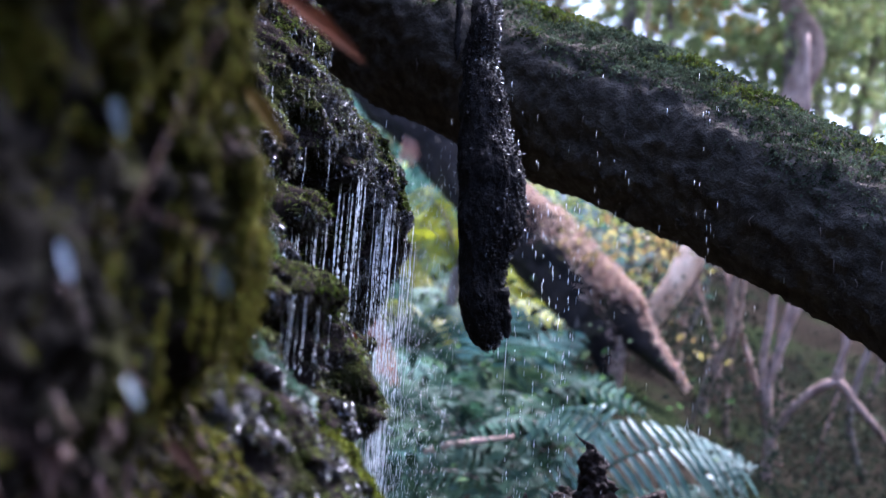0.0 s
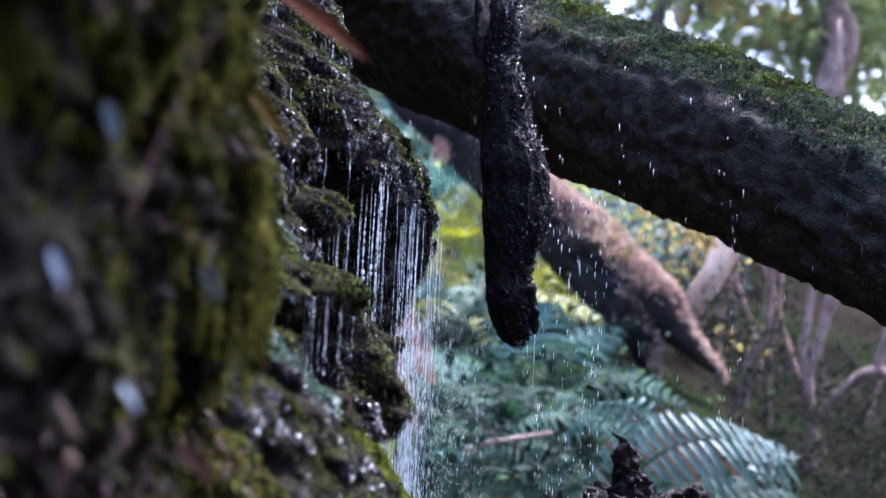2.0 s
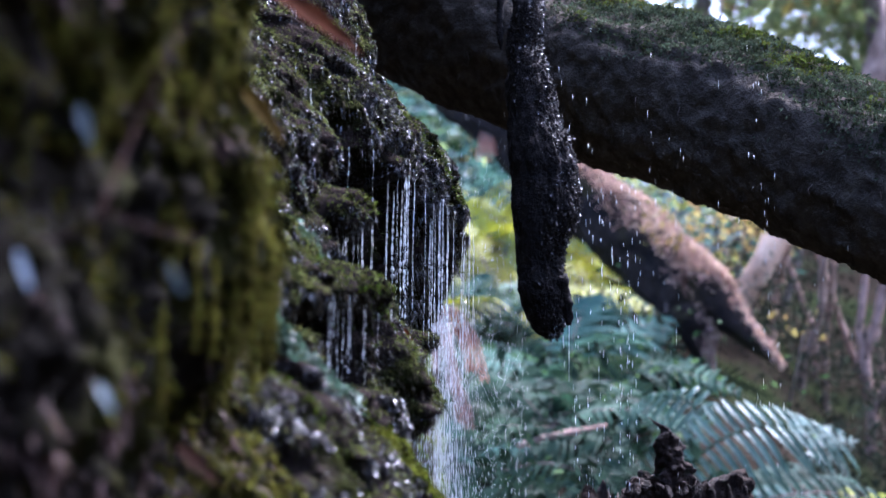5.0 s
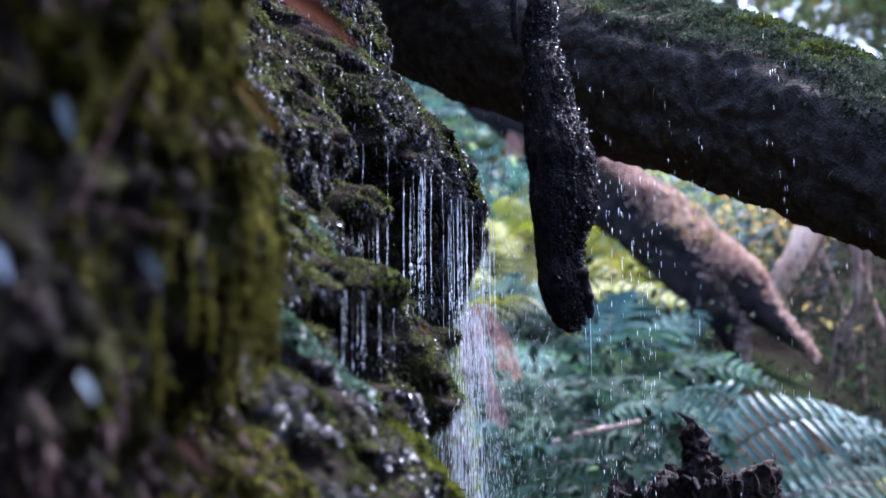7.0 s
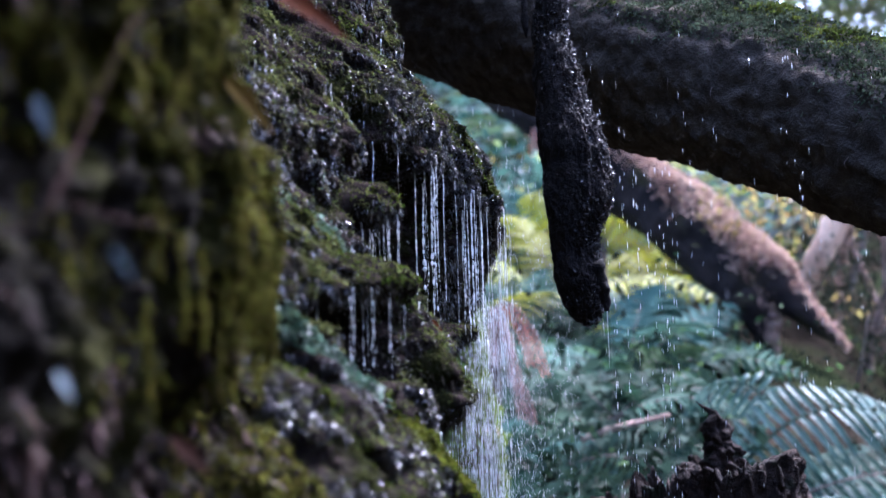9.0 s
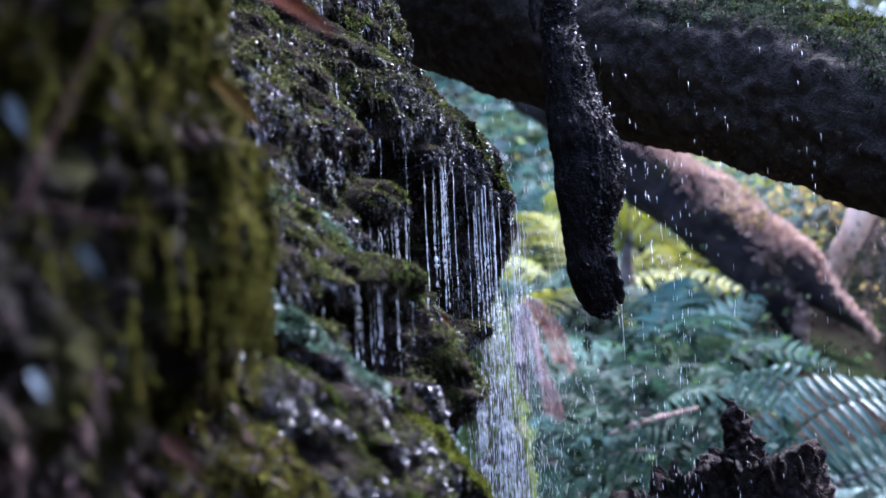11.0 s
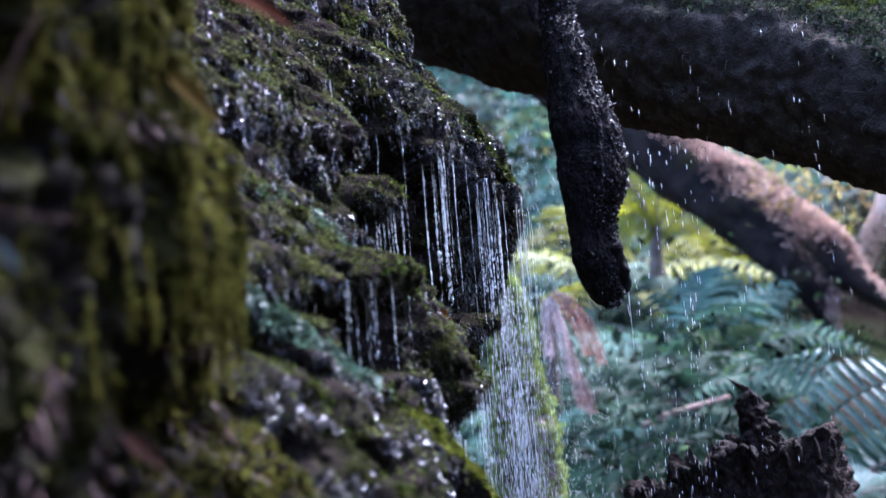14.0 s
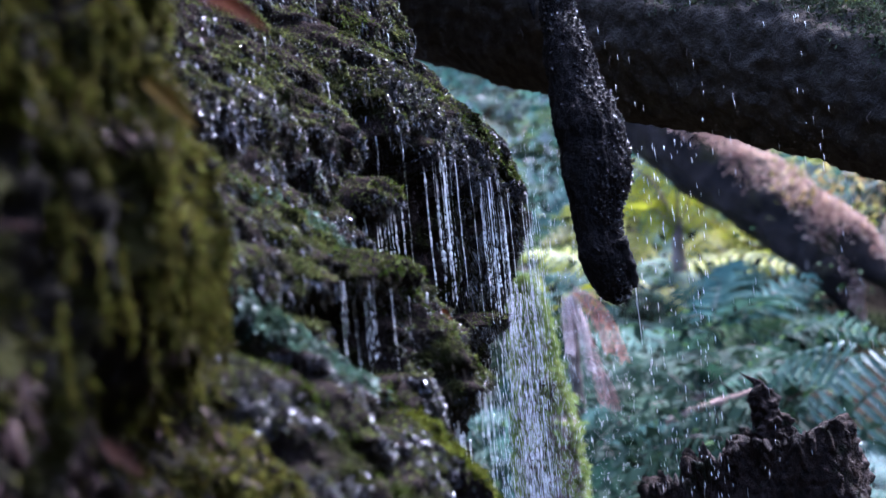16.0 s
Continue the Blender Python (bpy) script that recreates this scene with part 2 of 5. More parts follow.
def tufts(points, normals, rng, size, blades=4, droop=0.3, width=0.22, spread=0.8, plain=False):
    """Many small moss leaves: three-cornered blades bent outward from each point. Arrays in, verts and faces out."""
    n = len(points)
    p = np.repeat(points, blades, 0)
    nn = np.repeat(normals, blades, 0)
    way = nn + spread * rng.normal(size=(n * blades, 3))
    way[:, 2] -= droop
    way /= np.linalg.norm(way, axis=1)[:, None] + 1e-9
    across = np.cross(way, rng.normal(size=(n * blades, 3)))
    across /= np.linalg.norm(across, axis=1)[:, None] + 1e-9
    s = (size if np.ndim(size) == 0 else np.repeat(size, blades))
    length = (s * rng.uniform(0.5, 1.3, n * blades))[:, None]
    w = across * length * width
    mid = p + way * length * 0.55
    tip = p + way * length
    tip[:, 2] -= droop * length[:, 0] * 0.5
    base = p - nn * length * 0.15
    if plain:
        verts = np.stack([base - w, base + w, tip], 1).reshape(-1, 3)
        return verts, np.arange(len(verts)).reshape(-1, 3)
    verts = np.stack([base, mid - w, tip, mid + w], 1).reshape(-1, 3)
    faces = np.arange(len(verts)).reshape(-1, 4)
    return verts, faces


# ---- the mossy rock face: how far it stands out (x) at each depth (y) and height (z) ----
def bend(x, xs, ys):
    return np.interp(x, xs, ys)


def step(x, a, b):
    t = np.clip((x - a) / (b - a), 0, 1)
    return t * t * (3 - 2 * t)


def dome(y, z, y0, z0, ay, up, down, h, power=0.6):
    az = np.where(z > z0, up, down)
    return h * np.clip(1 - ((y - y0) / ay) ** 2 - ((z - z0) / az) ** 2, 0, 1) ** power


def blend(a, b, soft=0.02):
    """The larger of two fields, with a rounded seam."""
    t = np.clip(0.5 + 0.5 * (a - b) / soft, 0, 1)
    return b + (a - b) * t + soft * t * (1 - t)


def rock_out(y, z):
    z = z + 0.008 * np.sin(y * 17.0 + 3.0 * z) + 0.006 * np.sin(y * 41.0 + 1.0)
    # the upper slope that leans back
    lean = 0.65 * (np.clip(z, 1.72, 2.0) - 1.767) + 0.35 * np.clip(z - 2.0, 0, 2) + 0.1 * np.clip(1.72 - z, 0, 2)
    x = -0.29 + 0.19 * (np.minimum(y, 3.3) - 3.15) + 0.28 * np.clip(y - 3.3, 0, 0.5) - 1.1 * np.clip(y - 3.84, 0, 3) - lean
    # the middle tier with its sloping ridge
    mid = -0.255 + 0.12 * (y - 2.74) - 0.7 * (np.maximum(z, 1.44) - 1.486) - 0.2 * (1.44 - np.minimum(z, 1.44))
    hang = step(y, 2.38, 2.45) * step(y, 2.74, 2.66)
    mid = mid + 0.032 * np.exp(-((z - 1.442) / 0.022) ** 2) * hang
    x = blend(x, mid - 1.2 * np.clip(y - 2.88, 0, 1))
    # its front face above the low boulder
    front = -0.150 + 0.38 * (np.minimum(y, 2.62) - 2.59) - 1.7 * np.clip(z - 1.365, 0, 1) - 0.15 * (np.minimum(z, 1.365) - 1.365) - 0.05 * step(z, 1.33, 1.22) * step(y, 2.6, 2.75) - 1.5 * np.clip(y - 2.80, 0, 1)
    hollow = step(z, 1.425, 1.405) * step(z, 1.275, 1.30) * hang
    x = blend(x, front - 0.3 * hollow, 0.015) - 0.05 * hollow
    # the dome over whose lip the water runs
    lip_z = bend(y, [3.1, 3.16, 3.22, 3.42, 3.5, 3.7, 3.87, 4.0], [1.752, 1.742, 1.718, 1.712, 1.695, 1.672, 1.650, 1.63])
    lip_x = bend(y, [2.8, 3.04, 3.12, 3.17, 3.22, 3.42, 3.5, 3.7, 3.85, 3.90, 3.97, 4.1], [-1.0, -0.36, -0.275, -0.225, -0.185, -0.168, -0.135, -0.098, -0.080, -0.095, -0.17, -0.40])
    u = z - lip_z
    roll = lip_x - bend(u, [0, 0.05, 0.09, 0.12, 0.15, 0.19, 0.25, 0.32, 0.45], [0.0, 0.006, 0.014, 0.026, 0.044, 0.082, 0.155, 0.26, 0.5])
    x = np.where(u > 0, blend(x, roll, 0.02), x)
    # the wall under the lip, a dark cave at its near end
    back = bend(y, [3.0, 3.1, 3.2, 3.3, 3.45, 3.6, 3.8, 3.87, 4.0], [0.16, 0.16, 0.16, 0.10, 0.055, 0.045, 0.028, 0.026, 0.03])
    wall = lip_x - back * step(u, -0.004, -0.05) - bend(z, [0.9, 1.165, 1.25, 1.35, 1.5, 1.6, 1.75], [0.20, 0.165, 0.135, 0.095, 0.035, 0.006, 0.0])
    under = np.where(y > 3.2, wall, wall - 0.05)
    x = np.where(u > 0, x, np.maximum(x - 0.14 * step(u, 0, -0.04) * step(y, 3.02, 3.12), under))
    # a small ledge with litter under the threads, and the neck below it
    x = x + dome(y, z, 3.60, 1.398, 0.22, 0.018, 0.05, 0.075)
    # mounds of moss: a small one beside the cave, the cap over the hollow, the shelf that slopes from it
    knob = -0.30 + dome(y, z, 2.97, 1.60, 0.075, 0.045, 0.05, 0.092, 0.6)
    x = np.maximum(x, np.where(knob > -0.299, knob, -2.0))
    x = x - dome(y, z, 3.03, 1.53, 0.13, 0.05, 0.10, 0.05, 1.0)
    cap = -0.25 + dome(y, z, 2.79, 1.450, 0.17, 0.055, 0.042, 0.088, 0.5)
    x = np.maximum(x, np.where(cap > -0.249, cap, -2.0))
    x = x - dome(y, z, 2.78, 1.352, 0.17, 0.062, 0.09, 0.06, 0.8)
    shelf = bend(z, [1.02, 1.13, 1.18, 1.225, 1.262, 1.30, 1.34, 1.39, 1.434, 1.47, 1.6], [-0.26, -0.20, -0.165, -0.125, -0.090, -0.098, -0.122, -0.152, -0.185, -0.29, -1.0])
    x = blend(x, shelf - 1.6 * np.clip(2.80 - y, 0, 1) - 0.9 * np.clip(y - 2.97, 0, 1), 0.012)
    # the low boulder, whose crest comes down step by step
    low = bend(z, [0.9, 1.05, 1.17, 1.237, 1.294, 1.322, 1.372, 1.392, 1.42, 1.55], [-0.055, -0.075, -0.128, -0.172, -0.200, -0.255, -0.318, -0.36, -0.5, -1.2]) + 0.12 * (y - 2.3)
    end = bend(z, [0.9, 1.05, 1.17, 1.237, 1.30, 1.38], [2.72, 2.66, 2.58, 2.50, 2.36, 2.30])
    x = blend(x, low - 1.8 * np.clip(y - end, 0, 1) - 0.35 * np.clip(2.12 - y, 0, 1), 0.015)
    # the bulge that stands close by
    near = bend(y, [0.2, 1.0, 1.4, 1.6, 1.75, 1.86, 1.97, 2.1], [-0.36, -0.30, -0.256, -0.250, -0.262, -0.292, -0.40, -0.8]) - 0.10 * np.clip(z - 1.75, 0, 1)
    near = near + dome(y, z, 1.76, 1.45, 0.34, 0.17, 0.19, 0.062, 1.0) - (0.20 + 0.25 * step(y, 1.45, 1.7)) * np.clip(1.345 - z, 0, 0.2)
    near = near + 0.022 * step(z, 1.54, 1.62)
    x = blend(x, near, 0.03)
    # unseen overhang above the view, shaped to shade the face below
    return x + 0.45 * step(z - 0.23 * y, 1.42, 2.1)


def grade(stops):
    out = [np.arange(a, b, s) for a, b, s in stops]
    return np.concatenate(out)


ROCK_Y = grade([(0.2, 1.0, 0.02), (1.0, 2.4, 0.0085), (2.4, 4.0, 0.006), (4.0, 5.0, 0.03)])
ROCK_Z = grade([(-0.3, 0.98, 0.04), (0.98, 2.35, 0.0052), (2.35, 3.4, 0.04)])
gy, gz = np.meshgrid(ROCK_Y, ROCK_Z, indexing="ij")
gx = rock_out(gy, gz)
rough_x = np.zeros_like(gx)
for i in range(gx.shape[0]):
    for j in range(gx.shape[1]):
        x, y, z = gx[i, j], gy[i, j], gz[i, j]
        a = noise.noise(Vector((x * 9, y * 7, z * 11)))
        b = noise.noise(Vector((x * 14 + 7, y * 30, z * 17)))
        c = noise.noise(Vector((x * 40, y * 60 + 3, z * 46)))
        d = noise.noise(Vector((x * 90, y * 130 + 3, z * 120)))
        e = noise.noise(Vector((x * 9 + 3, y * 16 + 5, z * 13)))
        rough_x[i, j] = 0.010 * a + 0.022 * (0.28 - abs(e)) + 0.026 * (0.26 - abs(b)) + 0.013 * c + 0.008 * d
        rough_x[i, j] -= 0.13 * max(0.0, noise.noise(Vector((2, y * 13, z * 15))) - 0.10) * (1.0 if y > 2.0 else 0.3)
        rough_x[i, j] += 0.008 * noise.noise(Vector((1, y * 38, z * 6)))
        if y < 2.0:
            rough_x[i, j] += 0.030 * noise.noise(Vector((5, y * 19, z * 5))) - 0.012 * abs(b)
gx = gx + rough_x
ny_, nz_ = gx.shape
slope_y, slope_z = np.gradient(gx, ROCK_Y, axis=0), np.gradient(gx, ROCK_Z, axis=1)
rock_normal = np.stack([np.ones_like(gx), -slope_y, -slope_z], -1)
rock_normal /= np.linalg.norm(rock_normal, axis=-1)[..., None]


def build_rock():
    verts = np.stack([gx, gy, gz], -1).reshape(-1, 3)
    i, j = np.meshgrid(np.arange(ny_ - 1), np.arange(nz_ - 1), indexing="ij")
    a = (i * nz_ + j).ravel()
    faces = np.stack([a, a + nz_, a + nz_ + 1, a + 1], 1).tolist()
    # the rounded back of the outcrop, ring by ring
    ring = [k * nz_ for k in range(ny_)] + [(ny_ - 1) * nz_ + k for k in range(1, nz_)] + [k * nz_ + nz_ - 1 for k in range(ny_ - 2, -1, -1)] + [k for k in range(nz_ - 2, 0, -1)]
    edge, m = verts[ring], len(ring)
    last = ring
    for depth, shrink in ((-0.55, 1.02), (-0.8, 1.03), (-1.1, 1.0), (-1.5, 0.93), (-1.9, 0.82), (-2.2, 0.64), (-2.35, 0.4)):
        back = edge.copy()
        back[:, 1] = 2.6 + (edge[:, 1] - 2.6) * shrink
        back[:, 2] = 1.2 + (edge[:, 2] - 1.2) * np.where(edge[:, 2] > 1.2, shrink, 1.0)
        lump = np.array([fractal((depth * 1.3, a * 1.1, c * 1.1), 3) for _, a, c in back])
        back[:, 0] = np.minimum(depth + 0.15 * lump, edge[:, 0] - 0.05)
        back[:, 1] += 0.12 * lump
        back[:, 2] += 0.15 * lump * (edge[:, 2] > 1.2)
        n = len(verts)
        verts = np.vstack([verts, back])
        faces += [(last[k], n + k, n + (k + 1) % m, last[(k + 1) % m]) for k in range(m)]
        last = [n + k for k in range(m)]
    faces.append(tuple(last))
    rock = mesh_object("rock_face", verts, faces, WET_ROCK)
    rock.data.materials.append(PEAT)
    near = np.zeros(len(faces), dtype=np.int32)
    near[:(ny_ - 1) * (nz_ - 1)] = (ROCK_Y[i] + 0.12 * np.sin(ROCK_Z[j] * 11) < 1.98).ravel()
    rock.data.polygons.foreach_set("material_index", near)
    return tagged(rock, "dripping dark wet rock face grown over with green moss", "rock")


rock = build_rock()


def on_rock(y, z):
    """The rock's surface and normal at arrays of depth and height."""
    i = np.clip(np.searchsorted(ROCK_Y, y) - 1, 0, ny_ - 2)
    j = np.clip(np.searchsorted(ROCK_Z, z) - 1, 0, nz_ - 2)
    fy = ((y - ROCK_Y[i]) / (ROCK_Y[i + 1] - ROCK_Y[i]))
    fz = ((z - ROCK_Z[j]) / (ROCK_Z[j + 1] - ROCK_Z[j]))
    x = gx[i, j] * (1 - fy) * (1 - fz) + gx[i + 1, j] * fy * (1 - fz) + gx[i, j + 1] * (1 - fy) * fz + gx[i + 1, j + 1] * fy * fz
    return np.stack([x, y, z], -1), rock_normal[i, j]


def cover(name, label, count, y_range, z_range, size, mat, keep, seed, blades=4, droop=0.3, width=0.22, spread=0.8, plain=True):
    rng = np.random.default_rng(seed)
    y = rng.uniform(*y_range, count)
    z = rng.uniform(*z_range, count)
    p, nrm = on_rock(y, z)
    patch = np.array([noise.noise(Vector((a * 12 + seed, b * 9, c * 14))) + 0.55 * noise.noise(Vector((a * 60, b * 75 + seed, c * 85))) for a, b, c in p])
    good = keep(p, nrm, patch, rng)
    v, f = tufts(p[good], nrm[good], rng, size * rng.uniform(0.6, 1.4, good.sum()), blades, droop, width, spread, plain)
    ob = mesh_object(name, v, f, mat, rock, label, smooth=False)
    ob["kind"] = "stuff"
    return ob


def band(y, z, y0, z0, y1, z1, wide):
    """1 along a line over the rock's depth and height, fading to 0 at its sides."""
    t = np.clip(((y - y0) * (y1 - y0) + (z - z0) * (z1 - z0)) / ((y1 - y0) ** 2 + (z1 - z0) ** 2), 0, 1)
    return np.exp(-((y - y0 - t * (y1 - y0)) ** 2 * 0.25 + (z - z0 - t * (z1 - z0)) ** 2) / wide ** 2)


def cushions(p):
    """Where the green cushions grow: cap, knob, shelf, ridge, the rim of the dome and the upper crest."""
    y, z = p[:, 1], p[:, 2]
    out = band(y, z, 2.68, 1.468, 2.88, 1.468, 0.034)
    for line in ((2.93, 1.625, 3.0, 1.625, 0.024), (2.80, 1.42, 2.90, 1.30, 0.026), (2.42, 1.625, 2.72, 1.505, 0.022), (3.50, 1.86, 3.86, 1.69, 0.035), (3.52, 2.06, 3.66, 1.90, 0.05), (2.50, 1.25, 2.66, 1.05, 0.030), (2.14, 1.31, 2.20, 1.12, 0.020)):
        out = np.maximum(out, band(y, z, *line))
    return out


def is_cave(p):
    """Under the lip, where nothing grows."""
    y, z = p[:, 1], p[:, 2]
    return np.maximum(step(y, 3.0, 3.1) * step(y, 3.55, 3.42) * step(z, 1.73, 1.69) * step(z, 1.36, 1.42), step(y, 2.40, 2.46) * step(y, 2.73, 2.66) * step(z, 1.42, 1.40) * step(z, 1.27, 1.30))


cover("moss", "dark green cushion moss on the wet slope", 230000, (2.0, 4.0), (1.0, 2.3), 0.0058, MOSS, lambda p, n, q, r: (n[:, 2] * 0.9 + q * 1.1 + 0.5 * cushions(p) - is_cave(p) - 0.22 * step(p[:, 1], 2.75, 2.55) * step(p[:, 2], 1.42, 1.34) + r.normal(0, 0.14, len(q))) > 0.31, 1, 2, 0.35, 0.28)
cover("moss", "thick green moss cushions on cap, ridge and rim", 120000, (2.0, 4.0), (1.0, 2.3), 0.0075, MOSS_CUSHION, lambda p, n, q, r: (cushions(p) + 0.45 * q + 0.15 * n[:, 2] + r.normal(0, 0.10, len(q))) > 0.56, 7, 2, 0.25, 0.24)
cover("moss", "yellow-green moss tips along the low boulder", 30000, (2.38, 2.75), (1.0, 1.3), 0.008, LOG_GREEN, lambda p, n, q, r: (band(p[:, 1], p[:, 2], 2.52, 1.22, 2.66, 1.05, 0.028) + 0.4 * q + r.normal(0, 0.10, len(q))) > 0.72, 8, 2, 0.3)
cover("moss_fibre", "brown wet moss fibres hanging in curtains", 110000, (2.0, 4.0), (1.0, 2.3), 0.009, FIBRE, lambda p, n, q, r: (r.normal(0, 0.1, len(q)) - np.clip(n[:, 2], 0, 1) * 0.5 - q - 0.6 * cushions(p) - is_cave(p)) > -0.28, 9, 2, 1.6, 0.10, 0.35)
cover("wet_leaves", "dark wet leafy liverwort crust", 240000, (2.0, 4.05), (1.0, 2.3), 0.0034, WET_LEAF, lambda p, n, q, r: (r.normal(0, 0.12, len(q)) - q - np.clip(n[:, 2], 0, 1) * 0.25 - 0.5 * cushions(p) - is_cave(p) - 0.35 * step(p[:, 1], 2.75, 2.45)) > -0.02, 2, 2, 0.7, 0.38, 0.6)
cover("wet_moss", "glistening wet strands that hang on the steep faces", 90000, (2.2, 4.0), (1.35, 2.2), 0.0085, WET_LEAF, lambda p, n, q, r: (r.normal(0, 0.12, len(q)) - q * 0.8 - np.clip(n[:, 2], 0, 1) * 0.6 - 0.5 * cushions(p) - is_cave(p)) > 0.02, 31, 2, 1.7, 0.11, 0.3)
cover("wet_liverwort", "dark glossy leaf flakes added for a wet lilac sheen", 90000, (2.02, 2.62), (1.0, 1.33), 0.0042, SHEEN, lambda p, n, q, r: (r.normal(0, 0.10, len(q)) - 0.6 * cushions(p) + q) > 0.08, 12, 2, 0.8, 0.45, 0.5)
cover("wet_liverwort", "glossy leaf flakes added for wet sheen on the upper slope", 50000, (2.3, 2.85), (1.52, 1.80), 0.0036, SHEEN, lambda p, n, q, r: (r.normal(0, 0.10, len(q)) - 0.6 * cushions(p) + q) > 0.26, 13, 2, 0.8, 0.45, 0.5)
cover("wet_liverwort", "glossy leaf flakes added for wet sheen on the front of the dome", 120000, (3.15, 3.9), (1.66, 1.92), 0.0036, SHEEN, lambda p, n, q, r: (r.normal(0, 0.14, len(q)) + q - 0.4 * cushions(p)) > -0.12, 15, 2, 0.6, 0.45, 0.6)
cover("liverwort", "glossy blue-green liverwort on the low boulder", 46000, (2.02, 2.62), (1.05, 1.42), 0.008, LIVERWORT, lambda p, n, q, r: (band(p[:, 1], p[:, 2], 2.20, 1.385, 2.42, 1.27, 0.030) + q * 0.5 + r.normal(0, 0.10, len(q))) > 0.55, 10, 2, 0.5, 0.4, 0.5)
cover("liverwort", "blue-green liverwort below the sloping ridge", 30000, (2.45, 2.9), (1.44, 1.75), 0.006, LIVERWORT, lambda p, n, q, r: (band(p[:, 1], p[:, 2], 2.60, 1.58, 2.72, 1.53, 0.035) * 0.8 + q * 0.9 + r.normal(0, 0.10, len(q))) > 0.68, 14, 2, 0.5, 0.4, 0.5)
cover("moss", "olive moss on the near bulge", 60000, (0.7, 2.02), (1.1, 1.9), 0.012, MOSS_FRONT, lambda p, n, q, r: (step(p[:, 1], 1.42, 1.68) * 0.58 - 0.12 + q * 1.45 + n[:, 2] * 0.45 + 0.25 * step(p[:, 2], 1.50, 1.60) * step(p[:, 1], 1.25, 1.45) + 0.15 * step(p[:, 1], 1.55, 1.7) - 0.15 * step(p[:, 1], 1.5, 1.3) - 0.18 * step(p[:, 2], 1.36, 1.29) + r.normal(0, 0.12, len(q))) > 0.36, 3, 3, 0.8, 0.2, 0.7)

LITTER = material("pinkish_brown_litter", (0.015, 0.009, 0.008), (0.100, 0.060, 0.052), 10, 0.8, 0.0, 200, 0.15, random_hue=0.6, island=True)
cover("dead_litter", "pinkish brown dead fronds and litter low on the near bulge", 16000, (0.75, 2.0), (1.0, 1.36), 0.017, LITTER, lambda p, n, q, r: (q * 1.2 - 0.5 * step(p[:, 2], 1.22, 1.36) + r.normal(0, 0.12, len(q))) > 0.10, 21, 2, 1.2, 0.16, 0.6)
cover("dead_litter", "reddish brown dead fronds caught high on the near bulge", 5000, (1.0, 1.98), (1.52, 1.9), 0.017, LITTER, lambda p, n, q, r: (q * 1.2 + r.normal(0, 0.12, len(q))) > 0.30, 24, 2, 1.2, 0.16, 0.6)
cover("moss", "pale olive moss drapes high on the near bulge", 26000, (1.0, 2.0), (1.48, 1.9), 0.013, MOSS_FRONT, lambda p, n, q, r: (r.normal(0, 0.12, len(q)) - q) > 0.06, 25, 3, 1.0, 0.2, 0.7)
cover("moss", "olive moss low on the near bulge", 12000, (0.75, 2.0), (1.0, 1.3), 0.013, MOSS_FRONT, lambda p, n, q, r: (r.normal(0, 0.12, len(q)) - q) > 0.22, 22, 3, 0.8, 0.2, 0.7)

# Pale bluish flecks paint the bright wet glints of the slope.
GLINT_PALE = material("painted_wet_glint", (0.06, 0.06, 0.08), (0.36, 0.36, 0.44), 40, 0.35, 0.0, 200, 0.8, random_hue=0.4, island=True)
cover("wet_algae", "pale bluish flecks painting wet glints on the slope", 26000, (2.3, 2.8), (1.6, 1.9), 0.0034, GLINT_PALE, lambda p, n, q, r: (np.maximum(band(p[:, 1], p[:, 2], 2.44, 1.688, 2.54, 1.682, 0.016), band(p[:, 1], p[:, 2], 2.61, 1.83, 2.64, 1.77, 0.014)) + 0.5 * q + r.normal(0, 0.14, len(q))) > 0.70, 33, 2, 0.8, 0.4, 0.5)


def hanging_moss():
    rng = np.random.default_rng(41)
    points = []
    for k in range(200):
        y, z = 1.35 + 0.63 * rng.random() ** 0.6, rng.uniform(1.36, 1.60)
        p, q = on_rock(np.array([y]), np.array([z]))
        at = p[0] + q[0] * 0.006
        long = rng.uniform(0.03, 0.11)
        for i in range(int(long / 0.0022)):
            points.append(at + np.array([0.004 * noise.noise(Vector((k, i * 0.12, 0))), 0.006 * noise.noise(Vector((k, i * 0.12, 5))), -0.0022 * i]))
    points = np.array(points)
    v, f = tufts(points, np.tile((0.3, -0.2, 0.0), (len(points), 1)), rng, 0.0075, 2, 0.9, 0.28, 0.9)
    ob = mesh_object("hanging_moss", v, f, MOSS_FRONT, rock, "olive moss strands hanging down", smooth=False)
    ob["kind"] = "stuff"


hanging_moss()


# ---- running and falling water ----
def stream(rng, top, length, r):
    rows = []
    n = max(6, int(length / 0.0032))
    for k in range(n + 1):
        t = k / n
        wave = abs(noise.noise(Vector((top[1] * 31 + top[0] * 17, t * length * 105, 3))))
        bead = (0.25 + 1.6 * wave) * (1 - t) + t * max(0.05, 3.6 * wave - 0.5)
        rows.append((top[0] + 0.0025 * noise.noise(Vector((top[1] * 40, t * 5, 1))), top[1] + 0.0025 * noise.noise(Vector((top[1] * 40, t * 5, 9))), top[2] - length * t, r * bead * (1.15 if k in (0, 1) else 1)))
    return tube(rows, 7, 1)


